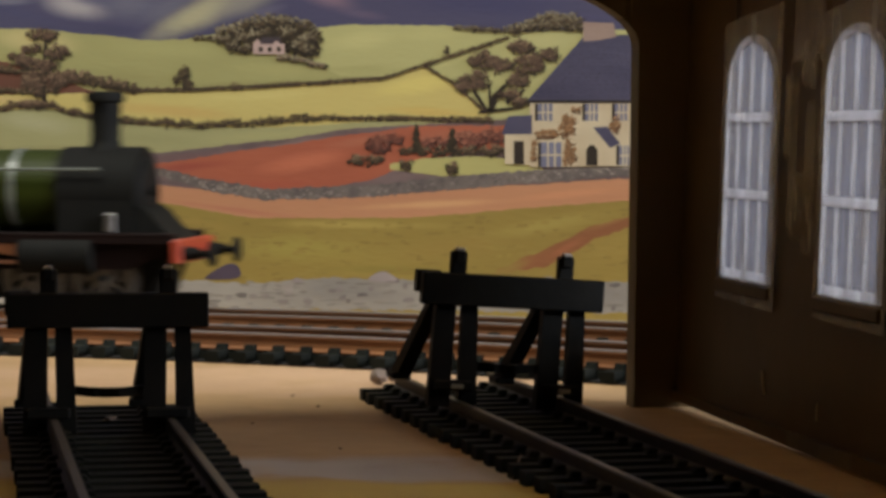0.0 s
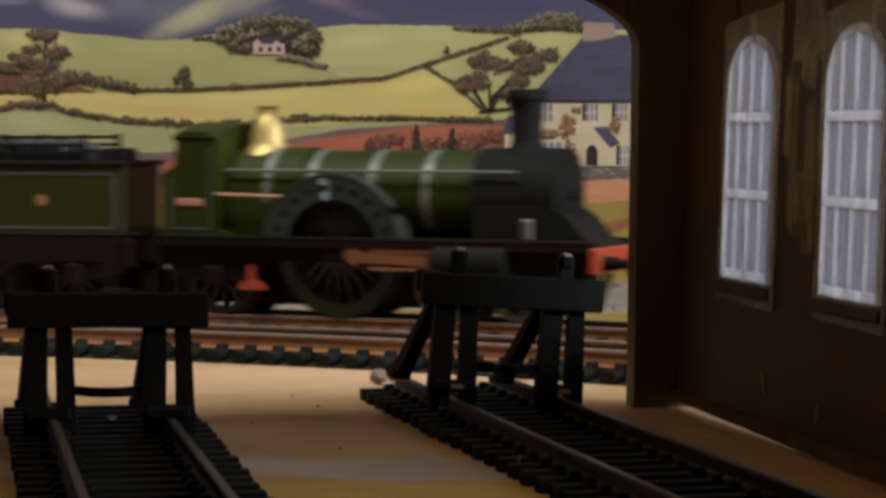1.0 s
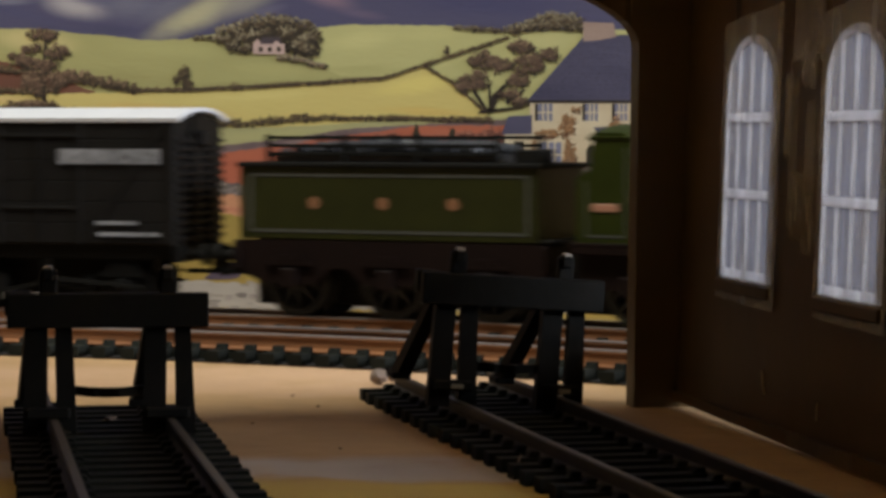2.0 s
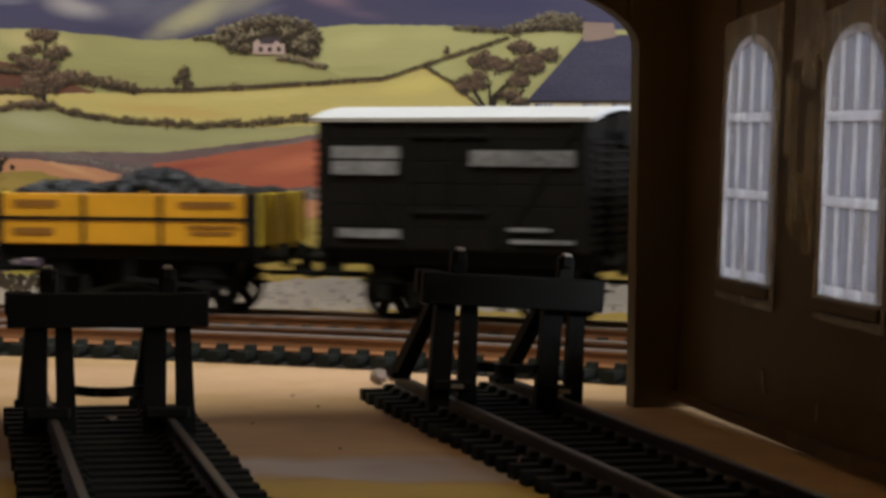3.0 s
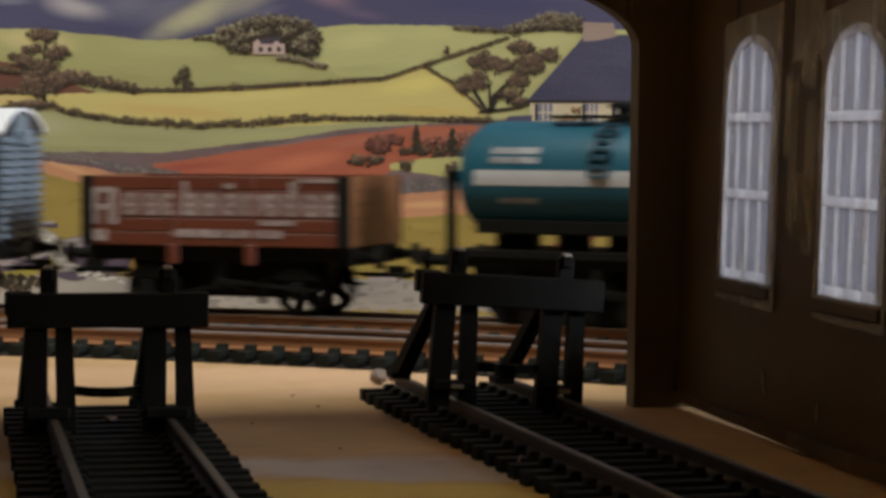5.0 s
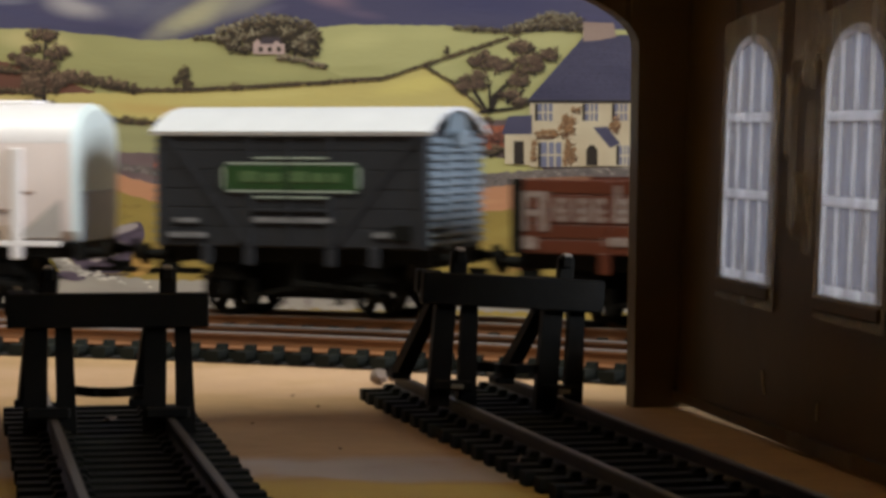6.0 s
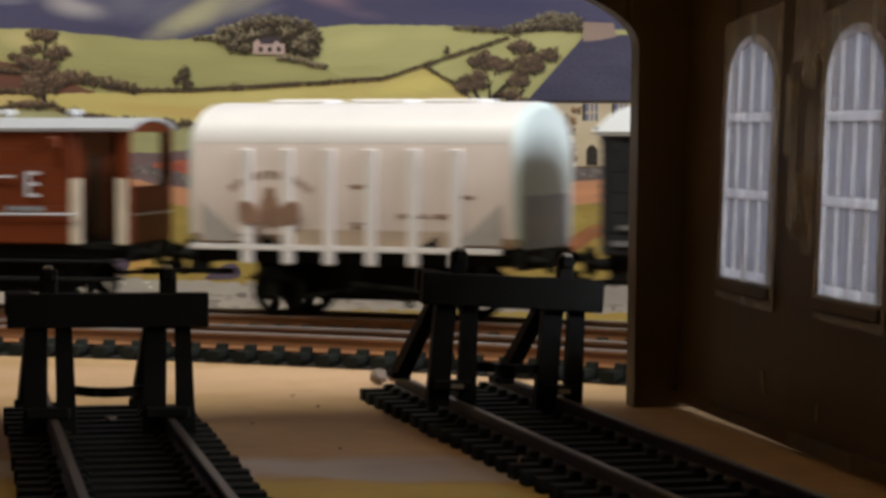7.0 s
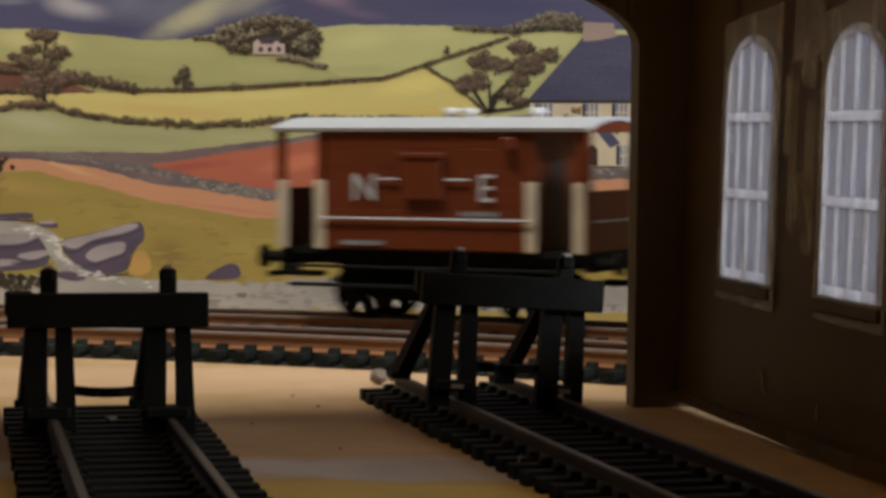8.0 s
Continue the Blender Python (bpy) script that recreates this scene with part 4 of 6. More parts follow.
def hopper_wagon(s0):
    t = vehicle("grain_hopper", "cream plastic grain hopper wagon with white ribs", "hopper wagon", s0)
    L = 81.0
    h = L / 2
    ws = underframe(t, L, (-21.0, 21.0))
    side = [(-13.0, 21.8), (-15.6, 24.5), (-16.0, 30), (-16.0, 45.0), (-14.8, 48.6), (-11.5, 51.6), (-6, 53.4), (0, 53.9)]
    sec = side + [(-y, z) for y, z in side[-2::-1]]
    body = prism(B(), sec, "x", -h + 1.6, h - 1.6)
    part("body", body, M_CREAM, t)
    top = [(y * 1.002, z + 0.04) for y, z in sec if z > 44]
    under = [(y, z - 0.3) for y, z in sec if z > 44]
    part("roof", prism(B(), top + under[::-1], "x", -h + 1.55, h - 1.55), M_RIB, t, "white curved roof skin")
    for s in (-1, 1):
        a, b = s * (h - 1.6), s * h
        e = B()
        n = len(sec)
        big = [e.verts.new((a, y, z)) for y, z in sec]
        small = [e.verts.new((b, y * 0.93, 34.2 + (z - 34.2) * 0.93 if z > 34.2 else z)) for y, z in sec]
        for i in range(n):
            e.faces.new((big[i], big[(i + 1) % n], small[(i + 1) % n], small[i]))
        e.faces.new(small)
        e.faces.new(big[::-1])
        bmesh.ops.recalc_face_normals(e, faces=e.faces)
        part("end", e, M_ENDLIT, t, "rounded end tinted pale green for the daylight on it")
        # Shade on the lower end is put into a darker blue-grey.
        part("end_lower", box(B(), min(b - s * 1.0, b + s * 0.25), -13.2, 21.8, max(b - s * 1.0, b + s * 0.25), 13.2, 33.8, 0.4), mat("hopper_shaded_panel", (0.30, 0.34, 0.38), 0.5), t, "lower end panel darkened to blue-grey for shade")
        y = s * 16.0
        for k in range(6):
            x = -25.0 + k * 10.2
            rib = box(B(), x - 1.35, min(y - s * 0.4, y + s * 0.7), 18.0, x + 1.35, max(y - s * 0.4, y + s * 0.7), 43.6, 0.25)
            part("rib", rib, M_RIB, t, "white upright rib")
        part("bottom_rail", box(B(), -h + 1, min(y, y + s * 0.6), 21.0, h - 4, max(y, y + s * 0.6), 22.2, 0.1), M_RIB, t)
        for sx in (-1, 1):
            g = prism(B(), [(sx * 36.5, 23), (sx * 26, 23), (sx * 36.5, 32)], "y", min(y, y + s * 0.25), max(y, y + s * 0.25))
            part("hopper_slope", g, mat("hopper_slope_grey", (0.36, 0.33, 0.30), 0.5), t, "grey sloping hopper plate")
    lid = B()
    for x in (-18, 2, 20):
        box(lid, x - 7, -5, 52.6, x + 7, 5, 54.6, 0.5)
    part("roof_hatch", lid, M_RIB, t)
    # brown round transfer
    cx = -19.4
    ring_o, ring_i = arc(cx, 21.7, 17.0, 50, 130, 22), arc(cx, 21.7, 15.2, 50, 130, 22)
    g = B()
    for i in range(0, 22, 2):
        prism(g, [ring_o[i], ring_o[i + 1], ring_i[i + 1], ring_i[i]], "y", -16.06, -15.95)
        prism(g, [ring_o[i + 1], tuple((p + q) / 2 for p, q in zip(ring_o[i + 1], ring_o[i + 2])), tuple((p + q) / 2 for p, q in zip(ring_i[i + 1], ring_i[i + 2])), ring_i[i + 1]], "y", -16.06, -15.95)
    bmesh.ops.remove_doubles(g, verts=g.verts, dist=0.01)
    part("emblem_arc", g, mat("faded_brown_transfer", (0.36, 0.26, 0.21), 0.5, scale=400, var=0.3), t, "faded brown arched lettering band")
    g = B()
    for k in (-1, 1):
        prism(g, rounded([(cx + k * 2.4, 26.6), (cx + k * 7.2, 26.8), (cx + k * 7.8, 31.4), (cx + k * 5.4, 32.2), (cx + k * 2.9, 30.4)], 1), "y", -16.84, -15.95)
    prism(g, rounded([(cx - 2.5, 26.9), (cx + 2.5, 26.9), (cx + 2.6, 31.0), (cx + 1.4, 33.0), (cx + 1.0, 35.0), (cx - 1.0, 35.0), (cx - 1.4, 33.0), (cx - 2.6, 31.0)], 1), "y", -16.14, -15.95)
    part("emblem", g, M_LOGO, t, "brown emblem of plain shapes")
    M_TANSTRIP = mat("hopper_tan_strip", (0.44, 0.335, 0.25), 0.5, scale=200)
    for y in (-16.08, 15.95):
        part("lower_strip", box(B(), -16.0, y, 22.3, 24.0, y + 0.13, 25.8), M_TANSTRIP, t, "tan strip along the foot of the body")
        for x, k in ((-19.6, -1), (19.6, 1)):
            # Solid black triangle stands in for the shade inside an opening.
            part("chute_gap", prism(B(), [(x - 2.2, 22.3), (x + 2.2, 22.3), (x + k * 2.0, 24.8)], "y", y - 0.06, y + 0.16), M_BLACK, t, "black triangle painted as the shade in an opening by the chute")
    bars(t, "lettering", M_LOGO, -16.05, [(0.5, 4.8, 35.2, 35.7), (12, 19, 29.0, 29.5), (20.5, 24, 29.0, 29.5), (0.5, 4.8, 27.0, 27.4), (26, 30, 33, 33.6)], "thin brown lettering bar")
    ROLLING.append((t, s0, ws))


hopper_wagon(-753.6)


def letter(ch, x, z, height, t):
    """One letter standing on the near side."""
    cu = bpy.data.curves.new("letter", "FONT")
    cu.body, cu.size, cu.extrude = ch, height * 1.42 * MM, 0.00006
    tmp = new("letter", cu)
    bpy.context.view_layer.update()
    me = bpy.data.meshes.new_from_object(tmp.evaluated_get(bpy.context.evaluated_depsgraph_get()))
    bpy.data.objects.remove(tmp)
    me.materials.append(M_WHITE)
    ob = again("letter", me, t, pose(x * MM, -0.01622, z * MM, 90, 0, 0), "white painted capital letter")
    return ob


def brake_van(s0):
    t = vehicle("brake_van", "red-brown goods brake van with verandas and white roof", "brake van", s0)
    L = 75.2
    h = L / 2
    ws = underframe(t, L, (-20.0, 20.0))
    cab0, cab1 = -25.5, 23.5
    part("cabin", box(B(), cab0, -15.6, 21.6, cab1, 15.6, 48.2, 0.2), M_BAUXITE, t)
    for s in (-1, 1):
        y = s * 15.6
        for k in range(6):
            part("plank", box(B(), cab0 + 0.3, min(y, y + s * 0.12), 21.9 + k * 4.36, cab1 - 0.3, max(y, y + s * 0.12), 21.9 + (k + 1) * 4.36 - 0.12, 0.05), M_BAUXITE, t)
        part("lookout", box(box(B(), -5.4, min(y, y + s * 1.6), 32.5, 4.0, max(y, y + s * 1.6), 42.2, 0.4), -6.0, min(y, y + s * 2.0), 41.6, 4.6, max(y, y + s * 2.0), 42.8, 0.2), M_BAUXITE, t, "side lookout ducket")
        part("step_board", box(B(), -h + 3, min(y - s * 2, y + s * 0.6), 13.2, h - 3, max(y - s * 2, y + s * 0.6), 14.0, 0.1), M_BLACK, t)
        part("upper_step", box(B(), -h + 3, min(y - s * 2, y + s * 0.4), 17.4, h - 3, max(y - s * 2, y + s * 0.4), 18.0, 0.1), M_BLACK, t)
        part("handrail", cyl(B(), (cab0 - 1, y + s * 0.9, 28.4), (cab1 + 1.5, y + s * 0.9, 28.4), 0.28, 8), M_WHITE, t, "white handrail")
        for xa, xb in ((-11.6, -6.8), (4.9, 10.3)):
            part("handrail", cyl(B(), (xa, y + s * 0.9, 37.0), (xb, y + s * 0.9, 37.0), 0.25, 8), M_WHITE, t, "short white handrail")
        for xa, xb in ((-h + 0.2, -h + 2.6), (-28.0, -25.2), (23.2, 25.8), (h - 3.2, h - 0.6)):
            part("veranda_post", box(B(), xa, min(y - s * 1.2, y + s * 0.2), 21.6, xb, max(y - s * 1.2, y + s * 0.2), 36.6, 0.15), M_POST, t, "pale lower veranda post")
            part("veranda_pillar", box(B(), (xa + xb) / 2 - 0.8, min(y - s * 1.0, y), 36.6, (xa + xb) / 2 + 0.8, max(y - s * 1.0, y), 48.2, 0.1), M_BAUXITE, t)
        x = s * h
        part("end_wall", box(B(), min(x - s * 1.0, x), -15.4, 21.6, max(x - s * 1.0, x), 15.4, 34.8, 0.15), M_BAUXITE, t, "low brown veranda end")
        part("end_rail", cyl(B(), (x + s * 0.6, -13, 28.4), (x + s * 0.6, 13, 28.4), 0.25, 8), M_WHITE, t)
        for y2 in (-15.0, 15.0):
            part("end_pillar", box(B(), min(x - s * 1.2, x), y2 - 0.7, 34.8, max(x - s * 1.2, x), y2 + 0.7, 48.2, 0.1), M_BAUXITE, t)
        # Dark brown panel carries the shade of the door opening in its colour.
        part("cabin_door", box(B(), min(cab1, cab1 + 0.3) if s > 0 else cab0 - 0.3, -4, 22, cab1 + 0.3 if s > 0 else cab0, 4, 42, 0.1), M_INSHADE, t)
        g = []
        for i in range(13):
            k = -1 + i / 6
            g.append((k * 15.6, 47.9 + 1.9 * (1 - abs(k) ** 2.2)))
        part("roof_end", prism(B(), [(-15.6, 47.2), (15.6, 47.2)] + g[::-1], "x", min(x - s * 0.9, x - s * 0.1), max(x - s * 0.9, x - s * 0.1)), M_BAUXITE, t)
    part("roof", roof_curve(L, 33.5, 48.2, 50.6, 0.8, 0.8), mat("grey_white_roof", (0.38, 0.38, 0.38), 0.5, scale=120, var=0.06), t, "white curved roof")
    for x in (-2.0, 2.5, 19.0):
        part("roof_vent", lathe(B(), [(0.9, 49.8), (0.9, 51.2), (1.7, 51.4), (1.7, 52.2), (0.8, 52.6)], (x, 0, 0), 12), M_ROOF, t)
    part("side_lamp", box(B(), h - 19, -18.0, 43.5, h - 16.5, -16.0, 46.2, 0.3), M_BAUXITE, t)
    letter("N", -18.6, 32.4, 6.0, t)
    letter("E", 12.2, 32.4, 6.0, t)
    bars(t, "lettering", M_WORN, -16.0, [(8.0, 17.0, 29.2, 30.2), (-21, -10.5, 22.6, 23.6)], "small worn white lettering bar")
    ROLLING.append((t, s0, ws))


brake_van(-849.0)


# ---- locomotive and tender ----
LOCO_S = -120.0


def locomotive():
    t = vehicle("steam_locomotive", "green single-driver steam locomotive with brass dome and red buffer beam", "locomotive", LOCO_S)
    ws = [wheelset(t, 2.2, 15.0, mat("green_wheel", (0.010, 0.015, 0.006), 0.4), 20, "large spoked driving wheels"),
          wheelset(t, -27.5, 8.8, mat("dark_green_wheel", (0.008, 0.011, 0.005), 0.4), 12), wheelset(t, 28.5, 7.4, M_STEEL, 10, "small spoked leading wheels"), wheelset(t, 45.5, 7.4, M_STEEL, 10, "small spoked leading wheels")]
    zc = 33.4
    b = cyl(B(), (-26, 0, zc), (34, 0, zc), 9.7, 36)
    part("boiler", b, M_GREEN, t)
    fb = B()
    prism(fb, [(-10.2, 24)] + arc(0, zc, 10.4, 180, 0, 18) + [(10.2, 24)], "x", -27, -8)
    part("firebox", fb, M_GREEN, t)
    for x in (-15.6, -5.0, 9.8, 23.0):
        part("boiler_band", cyl(B(), (x - 0.9, 0, zc), (x + 0.9, 0, zc), 9.95 if x > -8 else 10.55, 36), M_BAND, t, "pale boiler band")
    sm = cyl(B(), (34, 0, zc), (53, 0, zc), 10.4, 36)
    prism(sm, [(-10.2, 23.5), (10.2, 23.5), (10.2, zc), (-10.2, zc)], "x", 34.5, 52.5)
    smk = part("smokebox", sm, M_BLACK, t, "black smokebox")
    d = cyl(B(), (53, 0, zc), (54.2, 0, zc), 8.0, 28, 7.0)
    cyl(d, (54, 0, zc), (55.4, 0, zc), 1.0, 10)
    box(d, 54.6, -3.6, zc - 0.3, 55.2, 3.6, zc + 0.3)
    part("smokebox_door", d, M_BLACK, smk)
    part("chimney", lathe(B(), [(5.2, 42.6), (3.9, 44.0), (3.4, 45.5), (3.7, 54.0), (4.6, 54.4), (4.7, 55.4), (4.2, 56.5), (3.0, 56.7)], (43.2, 0, 0), 24), M_BLACK, t, "tall black chimney")
    part("dome", lathe(B(), [(6.0, 42.0), (4.6, 43.4), (3.9, 45.0), (3.6, 47.6), (2.7, 50.2), (1.4, 51.4), (0.5, 51.8)], (-20.3, 0, 0), 24), M_BRASS, t, "polished brass dome")
    sv = cyl(B(), (-22.0, 0, 50.6), (-22.0, 0, 53.2), 0.7, 8)
    cyl(sv, (-18.8, 0, 50.6), (-18.8, 0, 53.2), 0.7, 8)
    box(sv, -23, -0.5, 52.4, -17.8, 0.5, 53.2, 0.1)
    part("safety_valve", sv, mat("dark_brass", (0.24, 0.16, 0.06), 0.4, metal=0.6), t)
    # cab
    for s in (-1, 1):
        y = s * 13.4
        c = prism(B(), [(-40.5, 24), (-27, 24), (-27, 45.0), (-28.6, 47.2), (-36.4, 47.2), (-37.2, 39.5), (-40.5, 37.6)], "y", y - 0.5, y + 0.5)
        part("cab_side", c, M_GREEN, t)
        ln = B()
        for x0, x1, z0, z1 in ((-38.2, -28.0, 25.2, 25.7), (-38.2, -37.8, 25.2, 37.0), (-28.4, -28.0, 25.2, 44.0)):
            box(ln, x0, min(y + s * 0.5, y + s * 0.62), z0, x1, max(y + s * 0.5, y + s * 0.62), z1)
        part("lining", ln, M_LINE, t)
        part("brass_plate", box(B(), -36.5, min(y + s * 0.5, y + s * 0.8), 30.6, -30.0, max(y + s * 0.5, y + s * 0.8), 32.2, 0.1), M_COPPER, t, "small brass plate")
        # footplate valance, splashers
        part("footplate", box(box(B(), -42, min(y - s * 4, y + s * 1.4), 23.2, 63, max(y - s * 4, y + s * 1.4), 24.0, 0.15), -42, min(y + s * 0.8, y + s * 1.3), 21.6, 63, max(y + s * 0.8, y + s * 1.3), 23.4, 0.1), M_MAROON, t, "maroon running plate")
        ro, ri = arc(2.2, 21.0, 16.6, 12, 168, 22), arc(2.2, 21.0, 11.4, 12, 168, 22)
        sp = B()
        for i in range(22):
            prism(sp, [ro[i], ro[i + 1], ri[i + 1], ri[i]], "y", min(y - s * 0.5, y + s * 0.4), max(y - s * 0.5, y + s * 0.4))
        bmesh.ops.remove_doubles(sp, verts=sp.verts, dist=0.01)
        part("splasher", sp, mat("splasher_green", (0.012, 0.020, 0.014), 0.4, scale=200), t, "slotted green splasher ring")
        rim = B()
        ro2 = arc(2.2, 21.0, 17.2, 10, 170, 22)
        for i in range(22):
            prism(rim, [ro2[i], ro2[i + 1], ro[i + 1], ro[i]], "y", min(y - s * 5.5, y + s * 0.7), max(y - s * 5.5, y + s * 0.7))
        bmesh.ops.remove_doubles(rim, verts=rim.verts, dist=0.01)
        part("splasher_rim", rim, mat("splasher_edge", (0.022, 0.026, 0.018), 0.5, scale=200), t)
        for k in range(10):
            a = radians(20 + k * 15.5)
            cx, cz = 2.2 + 14.0 * math.cos(a), 21.0 + 14.0 * math.sin(a)
            part("splasher_slot", cyl(B(), (cx, y + s * 0.35, cz), (cx, y + s * 0.55, cz), 0.95, 8), M_BLACK, t)
        ts = B()
        prism(ts, arc(-27.5, 14.8, 10.5, 60, 120, 8) + [(-33, 23.6), (-22, 23.6)], "y", min(y - s * 2, y + s * 0.3), max(y - s * 2, y + s * 0.3))
        part("trailing_splasher", ts, M_GREEN, t)
        part("handrail", cyl(B(), (-26, s * 10.9, 38.6), (45, s * 10.9, 38.6), 0.35, 8), M_BAND, t, "bright boiler handrail")
        part("reversing_rod", cyl(B(), (-27, s * 13.0, 33.2), (-8, s * 13.0, 32.8), 0.45, 8), M_COPPER, t)
        # outside frame, springs, cylinder
        fr = prism(B(), [(-41, 21.8), (-41, 16), (-36, 14), (-20, 14), (-15, 18), (-8, 18.5), (8, 18.5), (15, 18), (22, 15.5), (52, 15.5), (58, 18), (62, 18), (62, 21.8)], "y", min(y - s * 1.8, y - s * 1.0), max(y - s * 1.8, y - s * 1.0))
        part("outside_frame", fr, M_MAROON, t, "dark maroon frame plate")
        for x, z in ((-27.5, 14.8), (2.2, 21.0)):
            part("axle_box", box(B(), x - 2.2, min(y - s * 1.0, y + s * 0.6), z - 2.2, x + 2.2, max(y - s * 1.0, y + s * 0.6), z + 2.2, 0.3), M_MAROON, t)
        cy = cyl(B(), (27, s * 12.0, 19.0), (44, s * 12.0, 19.0), 4.4, 20)
        cyl(cy, (26, s * 12.0, 19.0), (27.2, s * 12.0, 19.0), 3.2, 16)
        part("cylinder", cy, M_BLACK, t)
        sb = box(B(), 10.5, s * 12.0 - 0.7, 20.6, 27, s * 12.0 + 0.7, 21.5, 0.1)
        box(sb, 10.5, s * 12.0 - 0.7, 16.8, 27, s * 12.0 + 0.7, 17.6, 0.1)
        part("slide_bar", sb, M_COPPER, t, "bronze slide bars")
        part("sandpipe_box", prism(B(), [(-21.2, 11.9), (-14.8, 11.9), (-15.4, 13.2), (-17.3, 14.2), (-17.6, 17.4), (-18.4, 17.4), (-18.7, 14.2), (-20.6, 13.2)], "y", s * 12.9 - 0.8, s * 12.9 + 0.8), M_RED, t, "bright red brake block")
        part("lamp_iron", box(B(), 46.5, s * 11.4 - 0.9, 24.0, 48.8, s * 11.4 + 0.9, 28.5, 0.3), M_STEEL, t)
    roofp = prism(B(), [(k * 14.4, 46.2 + 2.8 * (1 - k * k)) for k in [-1 + i / 6 for i in range(13)]] + [(k * 14.0, 45.4 + 2.8 * (1 - k * k)) for k in [1 - i / 6 for i in range(13)]], "x", -37.4, -26.4)
    part("cab_roof", roofp, M_GREEN, t)
    part("cab_front", prism(B(), [(-13.2, 24), (13.2, 24), (13.2, 46), (0, 48.6), (-13.2, 46)], "x", -27.4, -26.6), M_GREEN, t)
    part("cab_floor", box(B(), -42, -12, 22, -27, 12, 24), M_BLACK, t)
    part("main_frame", box(B(), -46, -7.0, 8.4, 58, 7.0, 24, 0.5), M_BLACK, t)
    # front platform, beam and buffers
    fp = prism(B(), [(52.5, 23), (64, 21), (64, 22.4), (60, 24.5), (56, 29.0), (52.5, 31)], "y", -9.5, 9.5)
    part("front_platform", fp, M_BLACK, t, "sloping black front platform")
    bb = part("buffer_beam", box(B(), 63.2, -15.0, 17.2, 65.2, 15.0, 22.6, 0.2), M_RED, t, "bright red buffer beam")
    for y in (-11.3, 11.3):
        bf = cyl(B(), (65.2, y, 19.4), (69, y, 19.4), 1.7, 14, 1.3)
        cyl(bf, (69, y, 19.4), (71.5, y, 19.4), 0.8, 10)
        cyl(bf, (71.4, y, 19.4), (72.4, y, 19.4), 3.0, 18)
        part("buffer", bf, M_BLACK, bb)
    hk = box(B(), 65.2, -0.5, 17.6, 68.5, 0.5, 19.4, 0.15)
    part("coupling_hook", hk, M_STEEL, bb)
    for s in (-1, 1):
        part("guard_iron", prism(B(), [(59, 18), (61, 18), (57.5, 8.2), (56, 8.2)], "y", s * 8.5 - 0.4, s * 8.5 + 0.4), M_BLACK, t)
    rods = []
    for s in (-1, 1):
        rd = box(B(), -1.8, -0.6, -1.6, 24.5, 0.6, 1.0, 0.25)
        cyl(rd, (0, -0.9, 0), (0, 0.9, 0), 2.0, 14)
        rod = part("connecting_rod", rd, M_COPPER, t, "bronze connecting rod")
        rods.append((rod, s * 12.2))
    ROLLING.append((t, LOCO_S, ws))
    return rods


RODS = locomotive()


